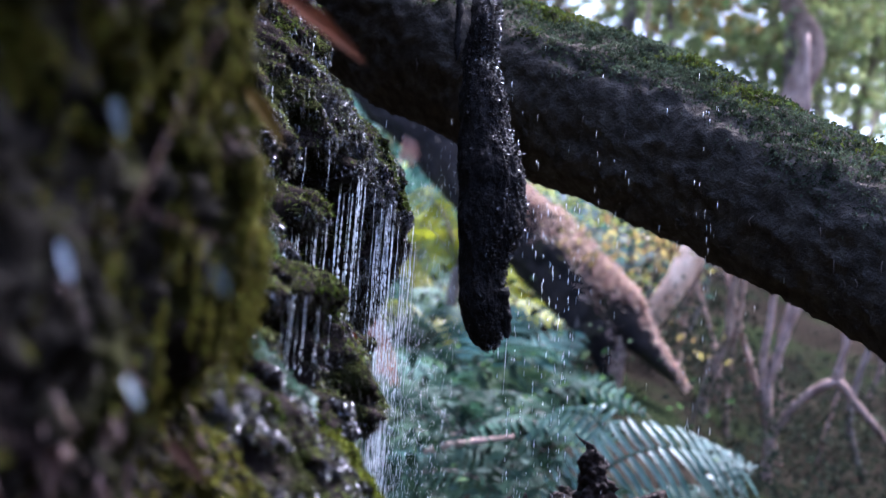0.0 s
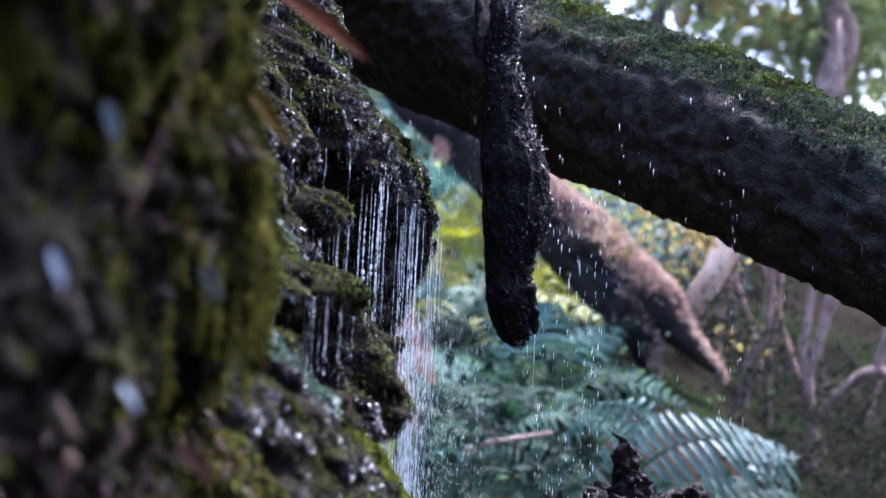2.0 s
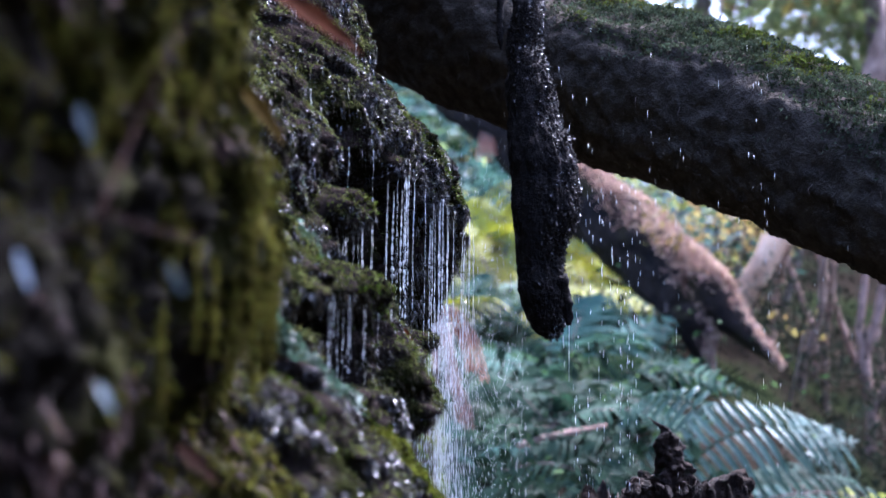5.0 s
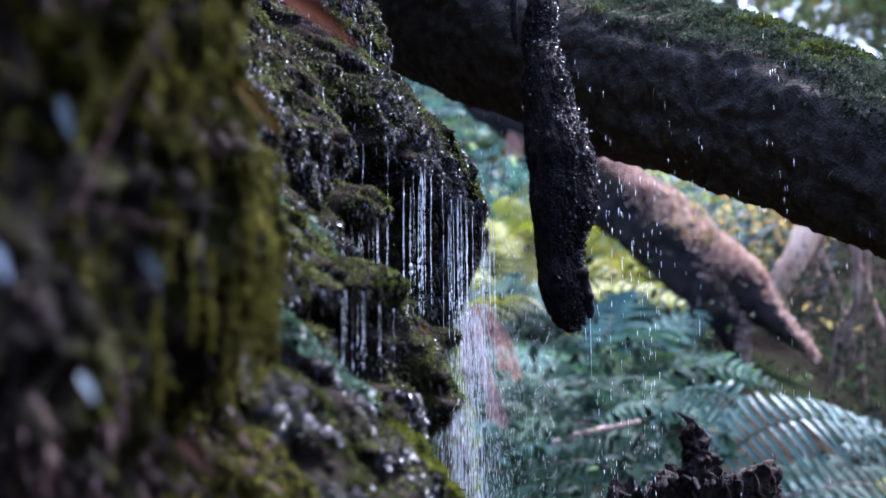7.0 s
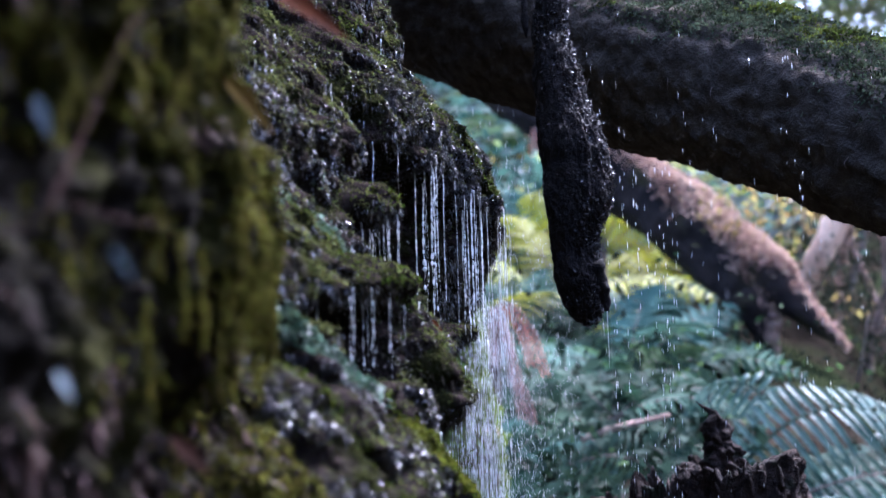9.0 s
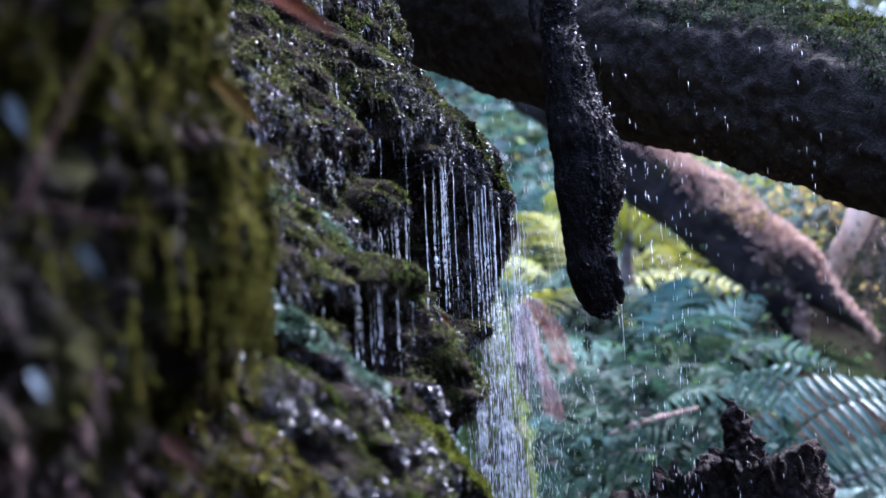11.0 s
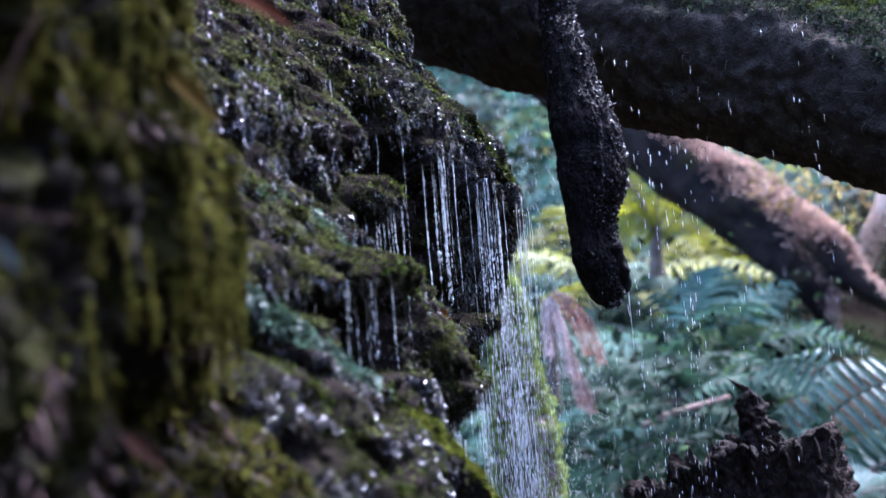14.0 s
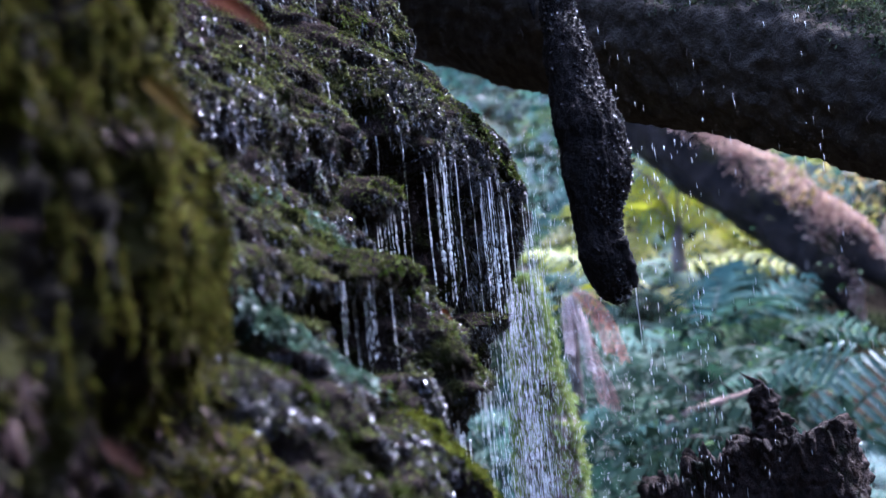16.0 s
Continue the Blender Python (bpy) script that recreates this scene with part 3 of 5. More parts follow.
def build_water():
    rng = random.Random(31)
    fall = tagged(new("dripping_waterfall"), "thin silver threads of water running off the mossy lip", "waterfall")
    fall.matrix_basis = pose(0, 0, 0)
    spots = []
    lip = ([3.1, 3.16, 3.22, 3.42, 3.5, 3.7, 3.87], [1.752, 1.742, 1.718, 1.712, 1.695, 1.672, 1.650])
    foot = ([3.1, 3.2, 3.45, 3.6, 3.8], [1.43, 1.42, 1.40, 1.38, 1.25])
    for k in range(24):                      # thin threads off the lip
        y = min(3.91, max(3.12, 3.14 + 0.77 * ((k * 7 % 15) / 14) ** 0.8 + rng.gauss(0, 0.02)))
        z = float(bend(y, *lip)) + rng.uniform(-0.006, 0.02)
        spots.append((y, z, (z - float(bend(y, *foot))) * rng.choice([1.0, 1.0, 0.75, 0.55]), 0.0004 + 0.0014 * rng.random() ** 2.0, 0.004))
    for y, r in ((3.235, 0.0017), (3.27, 0.0021), (3.39, 0.0030), (3.50, 0.0024), (3.545, 0.0018), (3.66, 0.0013), (3.74, 0.0016)):   # braided ropes
        z = float(bend(y, *lip))
        for k in range(3):
            spots.append((y + rng.gauss(0, 0.004), z + rng.uniform(-0.02, 0.012), (z - float(bend(y, *foot))) * rng.uniform(0.7, 1.0), r * rng.uniform(0.35, 0.9), 0.003 + 0.0016 * k))
    for k in range(9):                       # off the mound
        spots.append((rng.uniform(2.60, 2.90), 1.425 + rng.uniform(-0.012, 0.008), rng.uniform(0.08, 0.15), rng.uniform(0.0005, 0.0011), 0.010))
    for k in range(8):                       # off the sloping tier
        spots.append((rng.uniform(2.44, 2.68), 1.432 + rng.uniform(-0.008, 0.006), rng.uniform(0.08, 0.14), 0.0004 + 0.0008 * rng.random(), 0.006))
    for k in range(10):                      # off the small mound
        spots.append((rng.uniform(2.9, 3.06), 1.58 + rng.uniform(-0.01, 0.012), rng.uniform(0.06, 0.12), rng.uniform(0.0009, 0.0014), 0.006))
    for k in range(9):                       # off the shelf
        spots.append((rng.uniform(2.78, 2.98), rng.uniform(1.235, 1.26), rng.uniform(0.06, 0.2), 0.0004 + 0.0009 * rng.random() ** 1.6, 0.008))
    for k in range(20):                      # higher up
        spots.append((rng.uniform(2.75, 3.65), rng.uniform(1.76, 2.1), rng.uniform(0.03, 0.12), 0.0004 + 0.0009 * rng.random() ** 2, 0.010))
    for k in range(16):                      # white ropes below the shelf
        x, y = rng.uniform(-0.150, -0.120), rng.uniform(2.80, 2.94)
        mesh_object("water_thread", *stream(rng, (x, y, rng.uniform(1.16, 1.205)), rng.uniform(0.16, 0.30), rng.uniform(0.0008, 0.0022)), WATER, fall)
    for y, z, length, r, out in spots:
        p, _ = on_rock(np.array([y]), np.array([z]))
        top = (p[0][0] + out, y, z)
        v, f = stream(rng, top, length, r)
        mesh_object("water_thread", v, f, WATER, fall)
    # the veil that falls free from the end of the lip
    for k in range(64):
        y = rng.uniform(3.74, 3.92)
        x = -0.185 + 0.085 * rng.random() + 0.25 * (y - 3.83)
        v, f = stream(rng, (x, y, 0.92 + 0.52 * rng.random() ** 1.3), rng.uniform(0.05, 0.25), rng.uniform(0.0004, 0.0013))
        mesh_object("water_thread", v, f, WATER, fall)
    for k in range(12):                      # thin threads off the tip of the lip
        y = rng.uniform(3.82, 3.92)
        v, f = stream(rng, (rng.uniform(-0.095, -0.065), y, rng.uniform(1.5, 1.65)), rng.uniform(0.08, 0.3), rng.uniform(0.0003, 0.0006))
        mesh_object("water_thread", v, f, WATER, fall)
    return fall


def beads(name, centres, radii, longs, label, category):
    """Many small drops as one mesh: small spindles."""
    ring = [(math.cos(a), math.sin(a)) for a in np.arange(4) * math.pi / 2]
    verts = [(0, 0, -1.0)] + [(c, s, -0.2) for c, s in ring] + [(0, 0, 1.0)]
    faces = [(0, 1 + (k + 1) % 4, 1 + k) for k in range(4)] + [(1 + k, 1 + (k + 1) % 4, 5) for k in range(4)]
    unit = np.array(verts)
    all_v = centres[:, None, :] + unit[None] * np.stack([radii, radii, longs], 1)[:, None, :]
    all_f = [tuple(i + 6 * k for i in q) for k in range(len(centres)) for q in faces]
    ob = mesh_object(name, all_v.reshape(-1, 3), all_f, WATER)
    return tagged(ob, label, category, kind="stuff")


build_water()
rng = np.random.default_rng(17)
n = 1900
y = rng.uniform(3.7, 4.0, n)
veil = np.stack([-0.132 + 0.030 * rng.normal(size=n), y, 0.92 + 0.56 * rng.uniform(0, 1, n) ** 1.4], 1)
veil = veil[veil[:, 0] > rock_out(veil[:, 1], veil[:, 2]) + 0.02]
n = len(veil)
beads("falling_drops", veil, 0.0003 + 0.0005 * rng.random(n) ** 2, rng.uniform(0.004, 0.018, n), "bright falling drops beside the dripping rock", "water drops")
n = 1700
y = rng.uniform(3.4, 4.3, n)
mist = np.stack([-0.085 + 0.040 * rng.normal(size=n), y, 0.90 + 0.55 * rng.random(n) ** 1.6], 1)
mist = mist[mist[:, 0] > rock_out(mist[:, 1], mist[:, 2]) + 0.03]
n = len(mist)
beads("fine_spray", mist, rng.uniform(0.00015, 0.0003, n), rng.uniform(0.002, 0.007, n), "fine bright spray drifting below the lip", "spray")
n = 1300
far = np.stack([rng.uniform(-0.25, 0.06, n), rng.uniform(4.1, 5.2, n), 0.6 + 1.4 * rng.random(n) ** 1.2], 1)
far = far[far[:, 0] > rock_out(far[:, 1], far[:, 2]) + 0.05]
n = len(far)
beads("fine_spray", far, rng.uniform(0.0002, 0.0004, n), rng.uniform(0.004, 0.014, n), "hazy veil of fine spray behind the dripping lip", "spray")
strings = [(0.20, 3.62), (0.225, 3.66), (0.25, 3.70), (0.27, 3.72), (0.285, 3.66), (0.31, 3.75), (0.17, 3.62)]
n = 200
pick = np.array(strings)[rng.integers(0, len(strings), n)]
chain = np.stack([pick[:, 0] + rng.normal(0, 0.004, n), pick[:, 1] + rng.normal(0, 0.004, n), 0.95 + 0.80 * rng.random(n)], 1)
beads("falling_drops", chain, rng.uniform(0.0004, 0.0010, n), rng.uniform(0.004, 0.012, n), "chains of drops falling from the fallen log", "water drops")
n = 150
lines = rng.uniform(0, 1, (26, 3)) * np.array([0.75, 0.5, 0]) + np.array([0.03, 3.55, 0])
rain = lines[rng.integers(0, len(lines), n)] + np.stack([rng.normal(0, 0.012, n), rng.normal(0, 0.012, n), rng.uniform(0.95, 2.15, n)], 1)
beads("falling_drops", rain, rng.uniform(0.0003, 0.0008, n), rng.uniform(0.005, 0.013, n), "scattered drops falling from the mossy log", "water drops")
n = 9000
y, z = rng.uniform(2.7, 3.95, n), rng.uniform(1.0, 2.25, n)
p, q = on_rock(y, z)
wet = np.array([noise.noise(Vector((a * 12 + 2, b * 9, c * 14))) for a, b, c in p]) + rng.normal(0, 0.1, n) + 0.5 * np.clip(q[:, 2], 0, 1) < -0.06
p, q, n = p[wet], q[wet], int(wet.sum())
r = rng.uniform(0.0003, 0.0009, n)
beads("clinging_drops", p + q * 0.004, r, r * rng.uniform(1.0, 1.8, n), "water beads clinging to the wet rock moss", "water drops")

# ---- the fallen log that lies across ----
LOG = [(-1.5, 6.1, 3.05, 0.20), (-0.29, 5.0, 2.433, 0.215), (0.192, 4.5, 2.15, 0.22), (0.444, 4.25, 2.026, 0.215), (0.641, 4.05, 1.915, 0.210), (0.981, 3.65, 1.685, 0.198), (1.5, 3.05, 1.30, 0.21), (2.3, 2.2, 0.55, 0.25), (2.75, 1.7, 0.0, 0.28)]


def log_section(a, t):
    """A shoulder towards the eye, a flattened crown and an undercut face."""
    deg = math.degrees(a)
    def hump(at, wide):
        d = (deg - at + 180) % 360 - 180
        return math.exp(-(d / wide) ** 2)
    return 1 + 0.07 * hump(14, 18) - 0.05 * hump(50, 22) + 0.03 * hump(90, 18) - 0.06 * hump(-35, 28)


def build_log():
    v, f = tube(LOG, 150, 46, 0.07, 4.0, 0.05, 3.0, True, log_section)
    v = np.array(v)
    c = np.repeat(smoothpath(LOG, 46)[:, :3], 150, 0)
    way = v - c
    way /= np.linalg.norm(way, axis=1)[:, None]
    rough = np.array([0.020 * (0.3 - abs(noise.noise(Vector(p) * 15))) + 0.008 * noise.noise(Vector(p) * 42) + 0.004 * noise.noise(Vector(p) * 110) for p in v])
    v = v + way * rough[:, None]
    log = mesh_object("fallen_log", v, f, BARK_LOG)
    tagged(log, "thick fallen tree trunk, black below and mossy on top", "log")
    rng = np.random.default_rng(11)
    me = log.data
    nrm = np.array([p.normal for p in me.vertices])
    near = np.nonzero((v[:, 0] > -0.7) & (v[:, 0] < 1.45) & (way[:, 2] > -0.35))[0]
    pick = near[rng.integers(0, len(near), 150000)]
    p, q, w = v[pick] + rng.normal(0, 0.005, (len(pick), 3)), nrm[pick], way[pick]
    patch = np.array([fractal((a * 6, b * 6, c * 6), 3) for a, b, c in p])
    good = w[:, 2] + 0.25 * patch + rng.normal(0, 0.12, len(p)) > np.clip(0.70 - 0.45 * (p[:, 0] - 0.35), 0.34, 0.8)
    top = w[:, 2] * 0.9 + 0.35 * patch + rng.normal(0, 0.07, len(p)) > 0.88
    for mask, mat, label, size in ((good & ~top, LOG_MOSS, "grey-green moss fur", 0.0105), (top, LOG_CREST, "bright green moss along the crest", 0.012)):
        tv, tf = tufts(p[mask], q[mask], rng, size * rng.uniform(0.5, 1.4, mask.sum()), 2, 0.35, 0.2, 0.8)
        ob = mesh_object("moss", tv, tf, mat, log, label, smooth=False)
        ob["kind"] = "stuff"
    for k in range(18):                      # rootlets that dangle from the log
        i = near[rng.integers(0, len(near))]
        while not (abs(way[i][2] + 0.1) < 0.25 and way[i][1] < -0.2):
            i = near[rng.integers(0, len(near))]
        a, drop = v[i], rng.uniform(0.02, 0.05)
        s = rng.normal(0, 0.008)
        mesh_object("rootlet", *tube([(*a, 0.0012), (a[0] + s, a[1] - 0.008, a[2] - drop * 0.5, 0.0010), (a[0] + 0.6 * s, a[1] - 0.006, a[2] - drop, 0.0004)], 6, 5), BARK_GREY, log, "thin dangling rootlet")
    return log


fallen_log = build_log()

# ---- the broken branch that hangs before the log ----
STICK = [(0.04, 3.9, 2.36, 0.034), (0.056, 3.72, 2.18, 0.031), (0.050, 3.70, 2.07, 0.037), (0.059, 3.68, 2.0, 0.046), (0.072, 3.66, 1.90, 0.056), (0.086, 3.64, 1.82, 0.066), (0.098, 3.63, 1.74, 0.071), (0.101, 3.62, 1.69, 0.070), (0.093, 3.62, 1.63, 0.058), (0.088, 3.62, 1.57, 0.049), (0.096, 3.62, 1.51, 0.050), (0.104, 3.63, 1.46, 0.043), (0.112, 3.64, 1.430, 0.032), (0.116, 3.65, 1.408, 0.012)]


def build_stick():
    v, f = tube(STICK, 210, 24, 0.12, 12.0, 0.07, 8.0)
    v = np.array(v)
    c = np.repeat(smoothpath(STICK, 24)[:, :3], 210, 0)
    way = v - c
    way /= np.linalg.norm(way, axis=1)[:, None] + 1e-9
    rough = np.array([0.003 * noise.noise(Vector((p[0] * 60, p[1] * 60, p[2] * 22))) + 0.005 * (0.3 - abs(noise.noise(Vector((p[0] * 90, p[1] * 90, p[2] * 38))))) + 0.004 * noise.noise(Vector((p[0] * 120, p[1] * 120, p[2] * 50))) * (0.4 + 0.6 * (p[0] > 0.1)) + (0.0014 + 0.0022 * (p[0] > 0.09)) * noise.noise(Vector(p) * 190) for p in v])
    stick = mesh_object("hanging_branch", v + way * rough[:, None], f, BARK_WET)
    tagged(stick, "broken wet black branch stub with rough flaking bark", "branch")
    pv, pf = tube([(0.134, 3.60, 1.54, 0.018), (0.144, 3.61, 1.49, 0.016), (0.151, 3.62, 1.455, 0.012), (0.154, 3.62, 1.432, 0.005)], 14, 8, 0.4, 40.0)
    mesh_object("splinter", pv, pf, BARK_WET, stick)
    pv, pf = tube([(0.0, 3.70, 2.26, 0.010), (-0.006, 3.69, 2.17, 0.010), (-0.004, 3.68, 2.09, 0.008), (-0.002, 3.68, 2.05, 0.002)], 12, 10, 0.5, 50.0)
    mesh_object("rootlet", pv, pf, BARK_WET, stick)
    dv, df = tube([(0.1545, 3.62, 1.436, 0.0010), (0.1545, 3.62, 1.40, 0.0006), (0.155, 3.62, 1.36, 0.0005), (0.155, 3.62, 1.31, 0.0003)], 6, 4)
    mesh_object("drip", dv, df, WATER, stick, "thin drip of water")
    return stick


hanging_branch = build_stick()

# Flakes greyer than the bark paint its glints, mostly along the right side.
FLAKE = material("glistening_wet_bark_flake", (0.013, 0.0115, 0.0105), (0.060, 0.053, 0.047), 60, 0.55, 0.0, 200, 0.4, random_hue=0.5, island=True, rough_low=0.2)
me = hanging_branch.data
rng = np.random.default_rng(29)
pick = rng.integers(0, len(me.vertices), 9000)
p = np.array([me.vertices[int(i)].co for i in pick])
q = np.array([me.vertices[int(i)].normal for i in pick])
ridge = np.array([noise.noise(Vector((math.atan2(b[1], b[0]) * 2.2, 3.0, a[2] * 5))) for a, b in zip(p, q)])
show = 0.8 * q[:, 0] + 1.1 * ridge + 0.8 * step(p[:, 2], 1.8, 2.0) * (q[:, 0] > -0.6) + rng.normal(0, 0.15, len(p)) > 0.55
flakes = mesh_object("flaking_bark", *tufts(p[show] + q[show] * 0.001, q[show], rng, 0.0055 * rng.uniform(0.5, 1.4, show.sum()), 2, 0.3, 0.5, 0.9), FLAKE, hanging_branch, "glistening wet bark flakes", smooth=False)
flakes["kind"] = "stuff"
rng = np.random.default_rng(23)
pick = rng.integers(0, len(me.vertices), 2600)
p = np.array([me.vertices[int(i)].co + me.vertices[int(i)].normal * 0.001 for i in pick])
side = np.array([me.vertices[int(i)].normal[0] for i in pick]) + 0.5 * np.array([noise.noise(Vector((a[0] * 30, a[1] * 30, a[2] * 9))) for a in p]) + rng.normal(0, 0.25, len(pick)) > 0.36
r = rng.uniform(0.0003, 0.0007, side.sum())
beads("clinging_drops", p[side], r, r * rng.uniform(1, 2, len(r)), "water beads on the hanging branch", "water drops")

# ---- the rotten stump ----
def stump_lobe(cx, cy, top, radius, seed, hollow=0.25):
    """A ragged hollow post: verts and faces."""
    verts, faces = [], []
    sides, rings = 150, 90
    for i in range(rings):
        s = i / (rings - 1)
        for k in range(sides):
            a = 2 * math.pi * k / sides
            ca, sa = math.cos(a), math.sin(a)
            rim = top + 0.045 * noise.noise(Vector((ca * 2 + seed, sa * 2, 5))) + 0.030 * noise.noise(Vector((ca * 8, sa * 8 + seed, 2))) + 0.022 * max(0, noise.noise(Vector((ca * 22, sa * 22 + seed, 2))))
            if s < 0.8:
                z, r = rim * (s / 0.8) ** 0.32, radius * (1 + 0.35 * (1 - s / 0.8) ** 2)
            else:
                u = (s - 0.8) / 0.2
                z, r = rim - hollow * u ** 1.5, radius * (1 - 0.85 * u ** 0.6)
            r *= 1 + 0.22 * fractal((ca * 2.0 + seed, sa * 2.0, z * 6)) + 0.10 * noise.noise(Vector((ca * 9, sa * 9 + seed, z * 9))) + 0.09 * noise.noise(Vector((ca * 20, sa * 20 + seed, z * 45))) + 0.07 * noise.noise(Vector((ca * 42, sa * 42 + seed, z * 95)))
            verts.append((cx + r * ca, cy + r * sa, z))
        if i:
            for k in range(sides):
                k2 = (k + 1) % sides
                faces.append(((i - 1) * sides + k, (i - 1) * sides + k2, i * sides + k2, i * sides + k))
    faces.append(tuple((rings - 1) * sides + k for k in range(sides)))
    return verts, faces


def build_stump():
    stump = tagged(new("tree_stump"), "rotten black tree stump with a jagged splintered top", "stump")
    stump.matrix_basis = pose(0, 0, 0)
    v, f = stump_lobe(0.45, 4.06, 1.07, 0.150, 1.0)
    mesh_object("trunk", v, f, ROT, stump)
    for x, y, top, r, seed in ((0.27, 4.03, 1.035, 0.075, 5.0), (0.18, 4.05, 0.99, 0.085, 8.0), (0.09, 4.06, 0.935, 0.08, 11.0)):
        v, f = stump_lobe(x, y, top, r, seed, 0.12)
        mesh_object("root_flare", v, f, ROT, stump)
    v, f = tube([(0.405, 4.0, 0.98, 0.06), (0.405, 4.0, 1.07, 0.046), (0.402, 4.0, 1.12, 0.036), (0.396, 4.0, 1.165, 0.027), (0.392, 4.0, 1.19, 0.017), (0.384, 4.0, 1.205, 0.006), (0.366, 4.0, 1.218, 0.003), (0.352, 4.0, 1.230, 0.001)], 48, 14, 0.7, 32.0, 0.25)
    mesh_object("splinter", v, f, ROT, stump)
    rng = np.random.default_rng(3)
    for k in range(60):
        a = rng.uniform(0, 6.28)
        big = k % 3 == 0
        cx, cy, r, z = (0.455, 4.06, 0.15, 1.06) if big else [(0.27, 4.03, 0.07, 1.02), (0.18, 4.05, 0.08, 0.975), (0.09, 4.06, 0.075, 0.92)][k // 3 % 3]
        x, y = cx + r * math.cos(a), cy + r * math.sin(a)
        h = rng.uniform(0.005, 0.024)
        v, f = tube([(x, y, z - 0.03, 0.008), (x + rng.normal(0, 0.003), y, z + h * 0.4, 0.005), (x + rng.normal(0, 0.008), y, z + h, 0.0008)], 6, 3, 0.4, 60.0)
        mesh_object("shard", v, f, ROT, stump)
    return stump


build_stump()


# ---- small things close by: twig, dead leaves, wet leaves ----
def leaf_blade(name, base, tip, width, mat, label, sag=0.1, twist=0.3):
    base, tip = Vector(base), Vector(tip)
    along = tip - base
    across = along.cross(Vector((0.2, -1, 0.3))).normalized()
    lift = across.cross(along).normalized()
    across = (across + lift * twist).normalized()
    verts, faces, n = [], [], 14
    for i in range(n):
        t = i / (n - 1)
        w = width * 0.5 * math.sin(math.pi * t ** 0.8) ** 0.85 * (1 + 0.12 * math.sin(17 * t)) + 0.0004
        c = base + along * t + Vector((0, 0, -sag * along.length * (t * t - t)))
        verts += [c - across * w + lift * w * 0.35, c, c + across * w + lift * w * 0.35]
        if i:
            q = 3 * i
            faces += [(q - 3, q - 2, q + 1, q), (q - 2, q - 1, q + 2, q + 1)]
    back = [v - lift * 0.0006 for v in verts]
    m = len(verts)
    faces += [tuple(i + m for i in reversed(q)) for q in faces]
    return tagged(mesh_object(name, verts + back, faces, mat), label, "leaf")


def build_twig():
    v, f = tube([(-0.176, 1.22, 1.56, 0.00056), (-0.184, 1.20, 1.535, 0.00087), (-0.200, 1.17, 1.474, 0.00099), (-0.210, 1.12, 1.411, 0.00112), (-0.216, 1.12, 1.400, 0.00118), (-0.25, 1.14, 1.392, 0.00099), (-0.33, 1.16, 1.38, 0.00099)], 10, 10, 0.25, 60.0)
    twig = mesh_object("twig", v, f, TWIG)
    v, f = tube([(-0.210, 1.12, 1.411, 0.00074), (-0.190, 1.16, 1.405, 0.00068), (-0.177, 1.20, 1.402, 0.00056), (-0.166, 1.24, 1.404, 0.00037)], 8, 8, 0.25, 60.0)
    mesh_object("side_twig", v, f, TWIG, twig)
    return tagged(twig, "thin reddish bare twig caught on the moss", "twig")


build_twig()
# Leaf colours carry the sky's highlight: bright here, dimmer in the next.
GLINT_LEAF = material("wet_leaf_painted_glint", (0.20, 0.25, 0.29), (0.42, 0.50, 0.56), 40, 0.25, 0.1, 200, 0.6, translucent=0.3)
DIM_GLINT_LEAF = material("wet_leaf_dim_glint", (0.05, 0.075, 0.08), (0.14, 0.19, 0.21), 40, 0.5, 0.1, 200, 0.3, translucent=0.3)
leaf_blade("wet_leaf", (-0.142, 1.03, 1.368), (-0.133, 1.04, 1.350), 0.005, DIM_GLINT_LEAF, "wet leaf hanging from the thin twig, glint painted pale")
leaf_blade("wet_leaf", (-0.245, 1.055, 1.378), (-0.234, 1.05, 1.352), 0.006, GLINT_LEAF, "wet leaf hanging from the near moss, glint painted pale")
leaf_blade("wet_leaf", (-0.250, 1.20, 1.498), (-0.240, 1.20, 1.466), 0.011, DIM_GLINT_LEAF, "small wet leaf on the near moss, glint painted pale")
leaf_blade("wet_leaf", (-0.205, 1.11, 1.295), (-0.191, 1.10, 1.275), 0.006, DIM_GLINT_LEAF, "wet leaf low on the near moss, glint painted pale")
leaf_blade("dead_leaf", (-0.20, 1.72, 1.712), (-0.097, 1.70, 1.636), 0.027, RED_LEAF, "rust-red dead leaf sticking out from the rock", 0.1, 0.4)
leaf_blade("dead_leaf", (-0.210, 1.620, 1.587), (-0.169, 1.660, 1.536), 0.021, YELLOW_LEAF, "yellow dead leaf with a brown tip", 0.25, 0.4)
leaf_blade("dead_leaf", (-0.235, 1.50, 1.24), (-0.198, 1.50, 1.205), 0.018, BROWN_LEAF, "brown-red dead leaf lying on the low moss", 0.1, 0.5)
spot = on_rock(np.array([2.93]), np.array([1.395]))[0][0]
leaf_blade("dead_leaf", (spot[0] + 0.004, 2.93, 1.40), (spot[0] + 0.034, 2.92, 1.375), 0.014, RED_LEAF, "small red dead leaf caught on the shelf")


